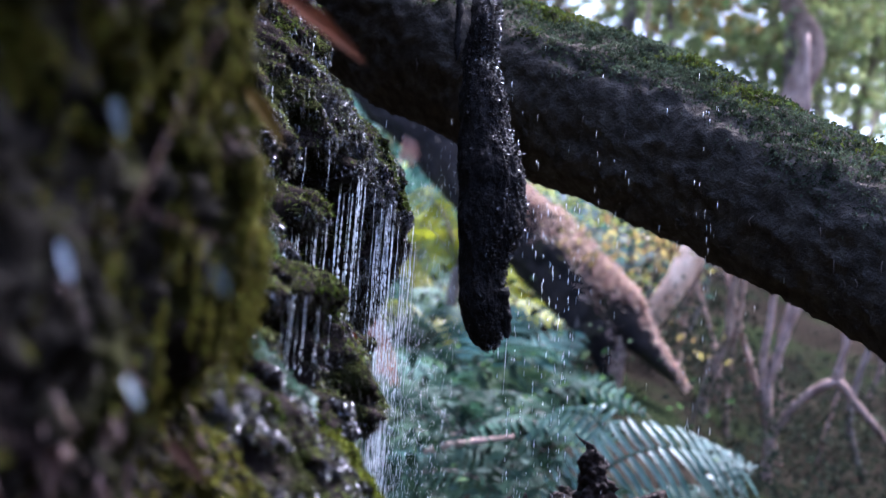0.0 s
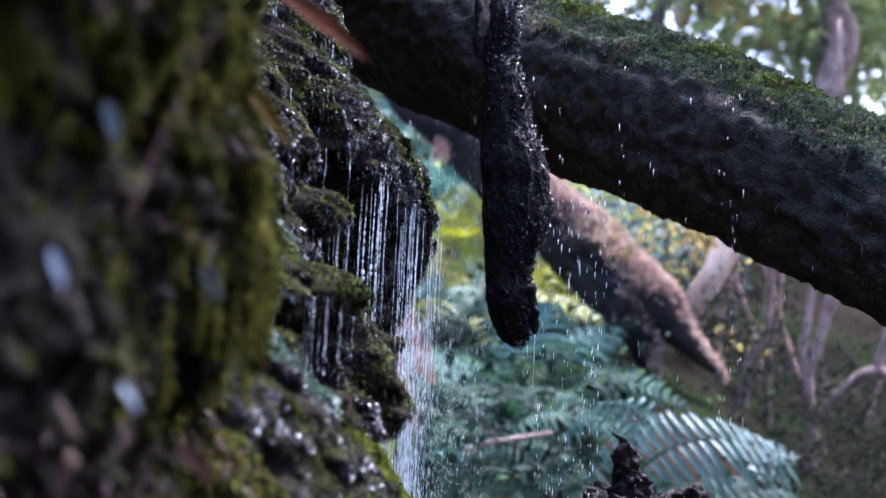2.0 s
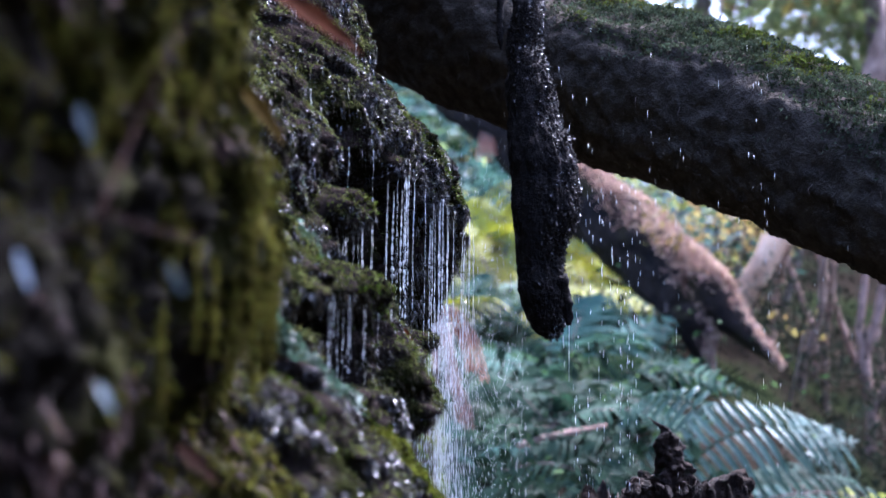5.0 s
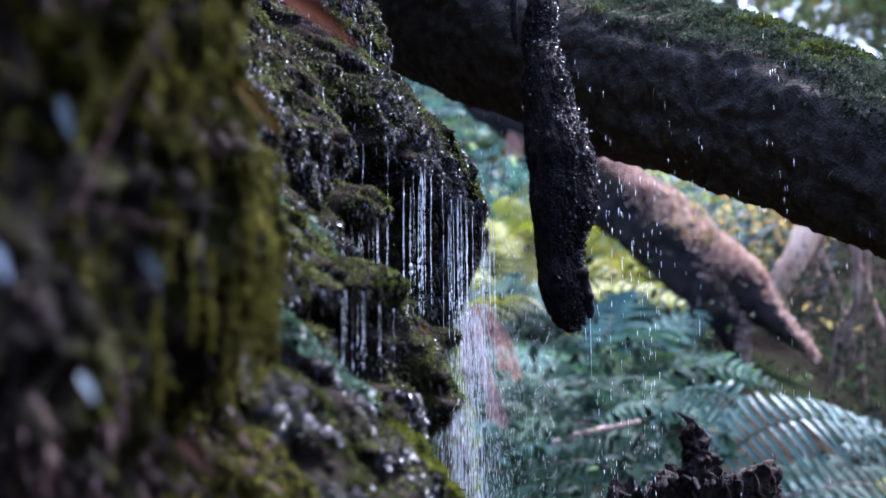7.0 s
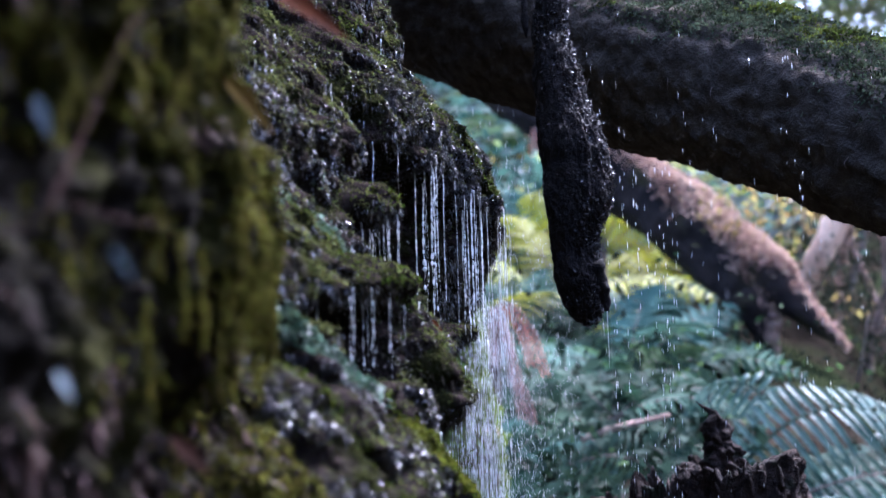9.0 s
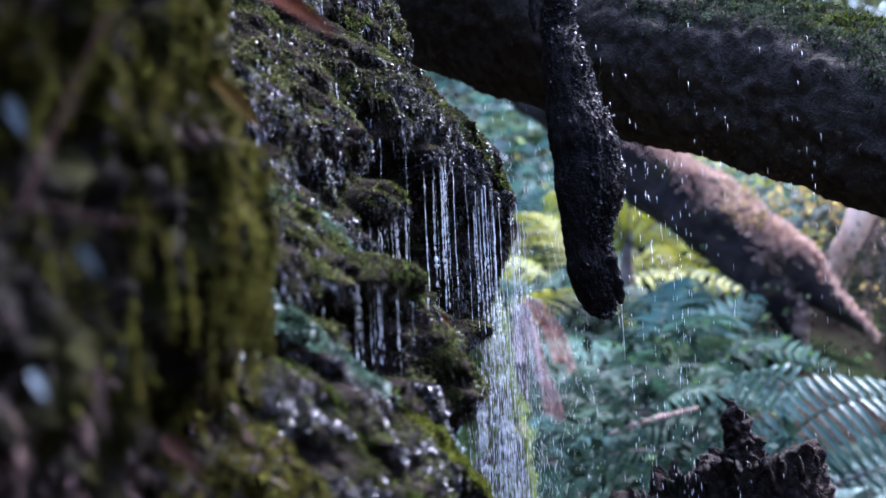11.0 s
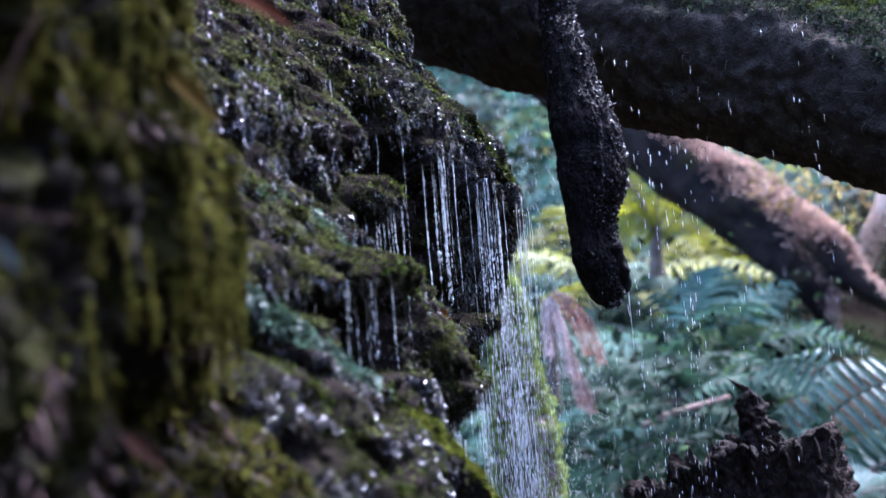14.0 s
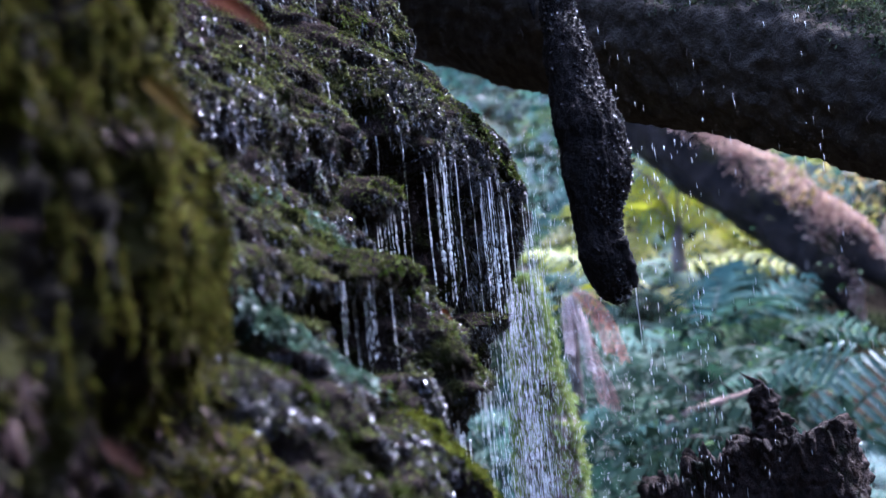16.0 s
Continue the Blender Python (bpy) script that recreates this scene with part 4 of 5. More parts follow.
# ---- the ground: a gully that climbs into a wooded slope, plus added unseen banks ----
def ground_z(x, y):
    gully = max(0.0, min(1.0, (x - 1.35) / 1.2))
    climb = max(0.0, y - 7.0 - 2.8 * gully * gully * (3 - 2 * gully))
    z = 0.36 * climb * (1 - 0.25 * min(1, max(0, (x - 1) / 9))) - 0.0012 * climb * climb
    # Unseen bank behind the camera, added to cut the skylight.
    z += 0.6 * max(0.0, min(8.0, -1.5 - y))
    # Unseen bank on the right, added to block light from that side.
    z += 1.3 * max(0.0, min(6.0, x - 3.2)) * max(0.0, min(1.0, (7.0 - y) / 2))
    z += 0.05 * max(0, -x - 1.5) * min(1, climb / 4)
    z += 0.25 * noise.noise(Vector((x * 0.3, y * 0.3, 0))) * min(1, max(0, y - 5) / 5)
    z += 0.05 * noise.noise(Vector((x * 1.3, y * 1.3, 4)))
    return z


def build_ground():
    xs = grade([(-300, -20, 20), (-20, -5, 1.5), (-5, 12, 0.3), (12, 30, 1.5), (30, 320, 20)])
    ys = grade([(-300, -10, 20), (-10, 2, 0.5), (2, 30, 0.3), (30, 60, 2), (60, 520, 20)])
    verts = [(x, y, ground_z(x, min(y, 60))) for x in xs for y in ys]
    m = len(ys)
    faces = [(i * m + j, (i + 1) * m + j, (i + 1) * m + j + 1, i * m + j + 1) for i in range(len(xs) - 1) for j in range(m - 1)]
    return tagged(mesh_object("ground", verts, faces, SOIL), "damp brown forest floor sloping up into the wood", "ground", kind="structure")


build_ground()


# ---- ferns ----
def frond_mesh(length, width, seed, arch=0.5, pairs=26, n=7, droop=(0.15, 0.45)):
    """One frond along +x: a stalk and paired leaflets, each a lobed tapering strip. Returns verts, faces of stalk and of leaflets."""
    rng = random.Random(seed)
    stalk_rows, leaf_v, leaf_f = [], [], []
    def spine(t):
        return np.array([length * t * (1 - 0.12 * t), 0.0, length * (0.35 * t - arch * t * t)])
    for k in range(7):
        t = k / 6
        stalk_rows.append((*spine(t), 0.008 * (1 - 0.8 * t) * length + 0.001))
    for k in range(pairs):
        t = 0.10 + 0.89 * (k + rng.uniform(-0.2, 0.2)) / pairs
        c = spine(t)
        long = width * (math.sin(math.pi * min(1, (t * 0.94 + 0.06)) ** 0.75) ** 0.8) * rng.uniform(0.85, 1.1) + 0.01
        for side in (-1, 1):
            lean, sag = rng.uniform(0.25, 0.5), rng.uniform(*droop)
            half = length / pairs * rng.uniform(0.36, 0.46)
            b = len(leaf_v)
            for i in range(n):
                u = i / (n - 1)
                w = half * (1 - u ** 1.6) * (1.0 if i % 2 else 0.72) + 0.0008
                p = c + np.array([lean * long * u, side * long * u, -sag * long * u * u + 0.03 * long * math.sin(3 * u)])
                leaf_v.append(p + np.array([-w, 0, 0.25 * w]))
                leaf_v.append(p + np.array([0, 0, -0.1 * w]))
                leaf_v.append(p + np.array([w, 0, 0.25 * w]))
                if i:
                    q = b + 3 * i
                    leaf_f += [(q - 3, q - 2, q + 1, q), (q - 2, q - 1, q + 2, q + 1)]
    return tube(stalk_rows, 4, 1), (leaf_v, leaf_f)


def fern_plant(fronds, mat, label, seed, length=1.2, width=0.28, up=0.5, pairs=16, n=5, kinds=3, headings=None, rolls=None, dips=None, droop=(0.15, 0.45)):
    """A fern of arching fronds round a crown; the fronds of one kind share their mesh."""
    rng = random.Random(seed)
    plant = new("fern")
    tagged(plant, label, "fern", "ferns on the slope")
    made = {}
    for k in range(fronds):
        kind = k % kinds
        turn = headings[k] if headings else 360 * k / fronds + rng.uniform(-20, 20)
        m = pose(0, 0, 0, 0, 0, turn) @ pose(0, 0, 0, rolls[k] if rolls else rng.uniform(-15, 15), dips[k] if dips else rng.uniform(-30, 5) * up * 1.6, 0)
        if kind not in made:
            stalk, leaf = frond_mesh(length * (0.85 + 0.15 * kind), width, seed * 7 + kind, 0.35 + 0.12 * kind, pairs, n, droop)
            b = mesh_object("frond", *leaf, mat, plant, smooth=False)
            a = mesh_object("stalk", *stalk, BARK_GREY, b)
            made[kind] = (a, b)
        else:
            b, a = made[kind][1].copy(), made[kind][0].copy()
            scene.collection.objects.link(a)
            scene.collection.objects.link(b)
            a.parent, b.parent = b, plant
        b.matrix_basis = m
    return plant


def on_ground(ob, x, y, turn=0.0, size=1.0, lift=0.0, first=False, lean=0.0):
    m = pose(x, y, ground_z(x, y) + lift, lean, 0, 0) @ pose(0, 0, 0, 0, 0, turn) @ Matrix.Scale(size, 4)
    if first:
        ob.matrix_basis = m
        return ob
    c = copy_thing(ob, Matrix.Identity(4))
    c.matrix_basis = m
    return c


# the large fern whose bright frond arches beside the stump
def spread_frond(plant, spine, across, long, pairs, mat, seed, lean=0.12, sag=0.25, tip=0.12, n=7, wide=0.20, under=1.0):
    """A frond along a curved spine: two rows of narrow pointed leaflets that stand apart, each folded along its middle."""
    rng = random.Random(seed)
    path = smoothpath([(*p, 0.0) for p in spine], 40)[:, :3]
    gone = np.concatenate([[0], np.cumsum(np.linalg.norm(np.diff(path, axis=0), axis=1))])
    total = gone[-1]
    across = np.array(across) / np.linalg.norm(across)
    verts, faces = [], []
    for k in range(pairs):
        t = 0.04 + 0.95 * k / (pairs - 1)
        c = np.array([np.interp(t * total, gone, path[:, j]) for j in range(3)])
        ahead = np.array([np.interp(min(1, t + 0.03) * total, gone, path[:, j]) for j in range(3)]) - np.array([np.interp(max(0, t - 0.03) * total, gone, path[:, j]) for j in range(3)])
        ahead /= np.linalg.norm(ahead)
        out = across
        over = np.cross(ahead, out)
        over /= np.linalg.norm(over)
        if over[2] < 0:
            over = -over
        reach = long * (tip + (1 - tip) * math.sin(math.pi * min(1.0, (1 - t) * 0.86 + 0.14)) ** 0.7 if t > 0.35 else tip + (1 - tip) * (0.75 + 0.25 * t / 0.35))
        half = wide * total / pairs
        for side in (-1, 1):
            if side > 0:
                c = c + ahead * 0.45 * total / pairs
            size, bow = reach * rng.uniform(0.9, 1.06), sag * rng.uniform(0.6, 1.3) * (1.0 if side > 0 else under)
            turn = lean + rng.gauss(0, 0.03)
            b = len(verts)
            for i in range(n):
                u = i / (n - 1)
                w = half * (math.sin(math.pi * min(1, 0.16 + 0.84 * u)) ** 0.55 if u < 0.98 else 0.05) + 0.0006
                p = c + out * side * size * u + ahead * (turn * size * u + 0.16 * size * u * u) + over * (0.05 * size * math.sin(3 * u)) - np.array([0, 0, bow * size * u * u])
                verts += [p - ahead * w + over * 0.35 * w, p, p + ahead * w + over * 0.35 * w]
                if i:
                    q = b + 3 * i
                    faces += [(q - 3, q - 2, q + 1, q), (q - 2, q - 1, q + 2, q + 1)]
    frond = mesh_object("frond", verts, faces, mat, plant, smooth=False)
    m = len(path)
    mesh_object("stalk", *tube([(*path[i], 0.009 * (1 - 0.8 * i / m) + 0.001) for i in range(0, m, 12)], 6, 3), FERN_DARK if mat is FERN_SHEEN else BARK_GREY, frond)


hero = tagged(new("fern"), "large blue-green fern with arching fronds, some lightened as sky sheen", "fern", "ferns on the slope")
hero.matrix_basis = pose(0, 0, 0)
spread_frond(hero, [(0.66, 8.98, 0.52), (0.78, 8.98, 0.76), (0.91, 8.98, 0.91), (1.10, 8.98, 1.055), (1.32, 8.98, 1.115), (1.52, 8.98, 1.10), (1.66, 8.98, 1.05)], (-0.58, 0.60, 0.62), 0.29, 22, FERN_SHEEN, 1, 0.0, 0.14, wide=0.30, under=3.2)
spread_frond(hero, [(0.68, 9.06, 0.50), (0.88, 9.10, 0.98), (0.95, 9.12, 1.17), (0.86, 9.12, 1.255), (0.70, 9.10, 1.25), (0.62, 9.08, 1.21)], (0.55, 0.35, 0.55), 0.17, 22, FERN_SHEEN, 2, 0.1, 0.5, wide=0.26)
spread_frond(hero, [(0.66, 8.9, 0.42), (0.95, 8.8, 0.60), (1.25, 8.75, 0.73), (1.55, 8.75, 0.78), (1.85, 8.75, 0.74)], (-0.50, 0.60, 0.55), 0.25, 22, FERN_BLUE, 3, 0.0, 0.12, wide=0.28, under=3.0)
spread_frond(hero, [(0.62, 9.0, 0.50), (0.42, 8.9, 0.78), (0.16, 8.85, 0.90), (-0.10, 8.8, 0.86)], (0.30, 0.45, 0.70), 0.22, 22, FERN_BLUE, 4, wide=0.26)
hero = fern_plant(7, FERN_DARK, "large dark green fern with arching fronds", 15, 1.2, 0.34, 0.3, 26, 7, 2)
on_ground(hero, -0.25, 9.9, 30, 0.85, 0.0, True, 22)
hero = fern_plant(7, FERN, "green fern with arching fronds by the fallen log", 16, 1.2, 0.32, 0.3, 26, 7, 2)
on_ground(hero, 2.2, 9.5, 70, 0.6, 0.0, True, 30)
skirt = tagged(new("fern"), "withered pink-brown skirt of dead fern fronds", "fern")
skirt.matrix_basis = pose(-0.47, 9.3, ground_z(-0.47, 9.3))
lift = 1.72 - ground_z(-0.47, 9.3)
mesh_object("trunk", *tube([(-0.02, 0.14, -0.2, 0.04), (-0.03, 0.12, 0.5 * lift, 0.035), (0, 0.06, lift, 0.025)], 10, 8, 0.3, 9.0, 0.2), BARK_GREY, skirt, "fibrous brown fern trunk")
for k, (x, z, dx, length, mat) in enumerate([(-0.03, 0.0, 0.0, 0.30, FERN_WHITE), (0.0, 0.02, 0.07, 0.42, FERN_WHITE), (0.02, 0.03, 0.16, 0.34, FERN_RUST), (0.03, 0.04, 0.23, 0.40, FERN_RUST), (0.01, -0.05, 0.11, 0.55, FERN_DEAD), (0.10, -0.42, 0.08, 0.22, FERN_DEAD)]):
    y = -0.04 + 0.01 * k
    spread_frond(skirt, [(x, y, lift + z), (x + 0.35 * dx, y - 0.02, lift + z + 0.01 - 0.15 * length), (x + 0.75 * dx, y - 0.03, lift + z - 0.5 * length), (x + dx, y - 0.03, lift + z - length)], (0.9, 0.2, 0.2), 0.034, 14, mat, 200 + k, 0.5, 1.0, 0.5, 5, wide=0.2)
rusty = tagged(new("fern"), "rust-red dead fern tuft hanging from the leaning trunk", "fern")
rusty.matrix_basis = pose(-0.30, 11.55, 3.13)
for k in range(4):
    dx = -0.04 + 0.035 * k
    spread_frond(rusty, [(0, 0, 0), (0.4 * dx, -0.03, -0.05), (0.8 * dx, -0.05, -0.13), (dx, -0.05, -0.24 + 0.04 * (k % 2))], (0.9, 0.2, 0.2), 0.030, 14, FERN_RUST, 240 + k, 0.3, 0.5, 0.4, 5)
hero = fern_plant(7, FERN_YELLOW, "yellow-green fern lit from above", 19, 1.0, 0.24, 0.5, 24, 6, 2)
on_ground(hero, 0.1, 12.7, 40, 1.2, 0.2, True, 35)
hero = fern_plant(8, FERN_HAZED, "green fern with haze painted into its pale colour", 20, 1.0, 0.22, 0.6, 24, 6, 2)
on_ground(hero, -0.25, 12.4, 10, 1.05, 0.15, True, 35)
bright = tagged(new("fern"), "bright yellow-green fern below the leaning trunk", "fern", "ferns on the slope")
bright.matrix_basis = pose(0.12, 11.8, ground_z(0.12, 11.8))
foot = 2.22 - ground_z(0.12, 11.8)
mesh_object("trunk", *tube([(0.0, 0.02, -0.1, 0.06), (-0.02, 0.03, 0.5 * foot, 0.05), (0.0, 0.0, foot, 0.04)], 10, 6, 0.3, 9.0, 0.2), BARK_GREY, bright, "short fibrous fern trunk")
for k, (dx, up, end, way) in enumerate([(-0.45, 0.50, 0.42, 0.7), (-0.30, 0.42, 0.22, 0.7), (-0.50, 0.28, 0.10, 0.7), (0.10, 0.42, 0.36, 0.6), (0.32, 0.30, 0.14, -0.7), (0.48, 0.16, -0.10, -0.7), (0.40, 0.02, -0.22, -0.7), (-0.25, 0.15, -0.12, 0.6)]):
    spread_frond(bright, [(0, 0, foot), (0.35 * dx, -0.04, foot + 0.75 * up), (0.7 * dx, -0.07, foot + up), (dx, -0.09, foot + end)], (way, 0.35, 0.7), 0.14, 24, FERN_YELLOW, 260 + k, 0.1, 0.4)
for k, (x, y, size) in enumerate([(1.55, 8.5, 0.7), (2.0, 9.2, 0.7), (1.25, 8.2, 0.6), (2.5, 9.6, 0.8), (1.75, 10.3, 0.5), (1.3, 7.5, 0.5), (1.75, 7.8, 0.6), (0.95, 7.6, 0.5), (1.15, 8.75, 0.5), (1.45, 9.05, 0.5), (1.0, 8.5, 0.45)]):
    # Every fourth fern takes the fronds lightened for sheen.
    low = fern_plant(7, FERN_SHEEN if k % 4 == 0 else FERN_BLUE, "low bushy fern with shiny blue-green fronds", 70 + k, 0.9, 0.24, 0.3, 24, 6, 2)
    on_ground(low, x, y, 65 * k, size, 0.0, True, 25)
for k, (x, y, size) in enumerate([(1.78, 8.9, 0.34), (2.02, 8.9, 0.3)]):
    low = fern_plant(6, FERN_YELLOW, "small yellow-green fern below the fallen log", 170 + k, 0.9, 0.24, 0.3, 16, 6, 2)
    on_ground(low, x, y, 65 * k, size, 0.22, True, 25)
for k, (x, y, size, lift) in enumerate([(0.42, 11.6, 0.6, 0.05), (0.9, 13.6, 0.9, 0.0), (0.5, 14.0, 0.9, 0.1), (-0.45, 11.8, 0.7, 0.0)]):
    pale = fern_plant(7, FERN_HAZED, "green fern on the slope, paled in colour for haze", 90 + k, 1.0, 0.24, 0.5, 22, 6, 2)
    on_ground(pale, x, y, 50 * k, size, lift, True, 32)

for k, (x, y, size) in enumerate([(-0.9, 8.3, 0.8), (-0.25, 8.1, 0.75), (0.35, 8.6, 0.7), (-0.6, 9.0, 0.9), (2.6, 10.2, 0.9), (3.3, 11.0, 0.9), (3.9, 11.6, 0.8)]):
    low = fern_plant(7, FERN_BLUE if k % 3 == 0 else FERN_DARK, "low bushy fern with dark blue-green fronds", 30 + k, 0.95, 0.24, 0.5, 20, 6, 2)
    on_ground(low, x, y, 40 * k, size, 0.02, True, 30)


def mossy_post():
    post = tagged(new("mossy_stump"), "slim broken stump wrapped in bright green moss", "stump")
    post.matrix_basis = pose(0, 0, 0)
    rows = [(-0.46, 7.5, 0.0, 0.22), (-0.475, 7.5, 0.6, 0.17), (-0.49, 7.5, 1.0, 0.13), (-0.51, 7.5, 1.4, 0.09), (-0.525, 7.5, 1.62, 0.06), (-0.53, 7.5, 1.72, 0.02)]
    v, f = tube(rows, 40, 16, 0.25, 7.0, 0.15, 4.0)
    trunk = mesh_object("trunk", v, f, BARK_GREY, post)
    rng = np.random.default_rng(71)
    nrm = np.array([p.normal for p in trunk.data.vertices])
    v = np.array(v)
    pick = rng.integers(0, len(v), 9000)
    ob = mesh_object("moss", *tufts(v[pick] + rng.normal(0, 0.008, (len(pick), 3)), nrm[pick], rng, 0.03, 2, 0.4, 0.25, 0.8), MOSS_POST, post, "bright green moss coat", smooth=False)
    ob["kind"] = "stuff"


mossy_post()

rng = random.Random(5)
fern_a = fern_plant(9, FERN, "green fern with arching fronds on the slope", 3)
fern_b = fern_plant(8, FERN_BLUE, "blue-green shiny fern with arching fronds", 4, 1.3, 0.3)
fern_c = fern_plant(8, FERN_YELLOW, "yellow-green fern among the slope's greenery", 6, 1.1, 0.26, 0.7)
fern_p = fern_plant(8, FERN_HAZED, "green fern with arching fronds, paled in colour for haze", 9, 1.1, 0.26)
on_ground(fern_p, 0.75, 14.6, 30, 1.0, 0.0, True)
fern_k = fern_plant(8, FERN_DARK, "dark green fern with arching fronds on the slope", 10, 1.1, 0.26)
on_ground(fern_k, -0.1, 10.2, 70, 0.8, 0.0, True)
on_ground(fern_a, -0.9, 10.6, 50, 1.0, 0.0, True)
on_ground(fern_b, 0.2, 10.9, 20, 1.0, 0.0, True)
on_ground(fern_c, -0.1, 13.3, 80, 1.1, 0.1, True)
for k in range(100):
    y = 9.4 + 18 * rng.random() ** 1.7
    x = rng.uniform(-0.22, 0.36) * y - 0.4
    if x > 0.12 * y and y < 20:
        x -= 0.27 * y
    src = rng.choice([fern_a, fern_b, fern_b, fern_a, fern_a, fern_b, fern_c, fern_p])
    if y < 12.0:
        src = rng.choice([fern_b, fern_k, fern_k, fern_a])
        if 0.45 < x < 2.4:
            x -= 2.1
    on_ground(src, x, y, rng.uniform(0, 360), rng.uniform(0.5, 1.2) * (0.8 if y < 12 else 1.0), rng.uniform(0.0, 0.15), False, rng.uniform(15, 42))


# Near-black scrub colour stands in for the canopy's shade.
SCRUB_SHADED = material("shade_painted_scrub", (0.008, 0.010, 0.007), (0.026, 0.030, 0.018), 2, 0.8, 0.0, 60, 0.0, random_hue=0.5, island=True, translucent=0.25)

# Dark leaf colour paints the shade in the gaps between ferns.
LEAF_GAP_SHADE = material("painted_gap_leaf", (0.007, 0.015, 0.009), (0.024, 0.042, 0.026), 4, 0.7, 0.0, 60, 0.05, random_hue=0.5, island=True, translucent=0.3)


# ---- loose leaves of the undergrowth ----
def leaf_cloud(center, spread, count, size, rng):
    """Loose leaves round a point: pointed blades."""
    p = rng.normal(size=(count, 3)) * np.array(spread) + np.array(center)
    nrm = rng.normal(size=(count, 3))
    nrm /= np.linalg.norm(nrm, axis=1)[:, None]
    return tufts(p, nrm, rng, size * rng.uniform(0.6, 1.3, count), 1, 0.2, 0.3, 0.6)


def stacked(clouds):
    b, vs, fs = 0, [], []
    for v, f in clouds:
        vs.append(v)
        fs.append(f + b)
        b += len(v)
    return np.vstack(vs), np.vstack(fs)


def undergrowth(count, mat, seed, label, size, high, near=13.0, clear=True):
    rng = np.random.default_rng(seed)
    clouds = []
    for k in range(count):
        y = near + 21 * rng.random() ** 1.2
        x = rng.uniform(-0.25, 0.40) * y - 0.3
        if mat is not SCRUB_SHADED and x > 0.115 * y and y < 24:
            continue
        if clear and y < 11.3 and 0.4 < x < 1.9:
            continue
        if mat is LEAF and x < 0.0:
            continue
        clouds.append(leaf_cloud((x, y, ground_z(x, y) + rng.uniform(0.05, high)), (0.35, 0.35, 0.22), 60, size, rng))
    ob = mesh_object("undergrowth", *stacked(clouds), mat, smooth=False)
    tagged(ob, label, "undergrowth", kind="stuff")


undergrowth(300, LEAF, 51, "green leafy undergrowth of the slope", 0.10, 0.8)
undergrowth(120, LEAF_HAZE, 56, "undergrowth of the slope, blue-green with painted haze", 0.12, 0.8)
undergrowth(26, LEAF_GOLD, 52, "golden leafy undergrowth of the slope", 0.12, 0.9)
undergrowth(200, FERN_BLUE, 53, "blue-green undergrowth of the slope", 0.14, 0.6)

undergrowth(240, SCRUB_SHADED, 55, "leafy scrub of the slope, darkened in colour for shade", 0.07, 0.45, 9.6)
undergrowth(260, FERN, 54, "low green ground plants of the slope", 0.045, 0.10, 9.0, False)

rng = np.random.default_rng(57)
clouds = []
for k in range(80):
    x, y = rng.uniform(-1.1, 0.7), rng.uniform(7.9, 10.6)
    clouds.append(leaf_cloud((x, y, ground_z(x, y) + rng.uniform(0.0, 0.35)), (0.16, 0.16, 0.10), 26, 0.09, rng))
tagged(mesh_object("undergrowth", *stacked(clouds), LEAF_GAP_SHADE, smooth=False), "broad-leaved plants painted dark for shaded gaps between the ferns", "undergrowth", kind="stuff")
tagged(mesh_object("fallen_stick", *tube([(-0.02, 9.0, 0.98, 0.016), (0.11, 9.0, 1.025, 0.018), (0.24, 9.0, 1.055, 0.017), (0.46, 9.02, 1.10, 0.012)], 8, 8, 0.3, 20.0), BARK_ROSE), "pinkish dead stick lying across the ferns", "stick")
# Dark leaves laid over ground that the canopy would shade.
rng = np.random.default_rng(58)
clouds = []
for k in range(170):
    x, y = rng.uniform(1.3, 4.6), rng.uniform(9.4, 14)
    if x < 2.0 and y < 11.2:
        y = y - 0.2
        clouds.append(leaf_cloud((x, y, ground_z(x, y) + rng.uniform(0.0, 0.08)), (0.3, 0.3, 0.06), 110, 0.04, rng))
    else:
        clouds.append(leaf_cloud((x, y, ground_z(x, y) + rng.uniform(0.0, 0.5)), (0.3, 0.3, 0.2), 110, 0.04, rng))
tagged(mesh_object("undergrowth", *stacked(clouds), SCRUB_SHADED, smooth=False), "tangled scrub below the fallen log, darkened for canopy shade", "undergrowth", kind="stuff")

# ---- trees of the slope ----
def limb_object(name, rows, mat, label, category, sides=14, lump=0.15, scale=5.0, steps=8, seed=0.0):
    return tagged(mesh_object(name, *tube(rows, sides, steps, lump, scale, 0.06, seed), mat), label, category)


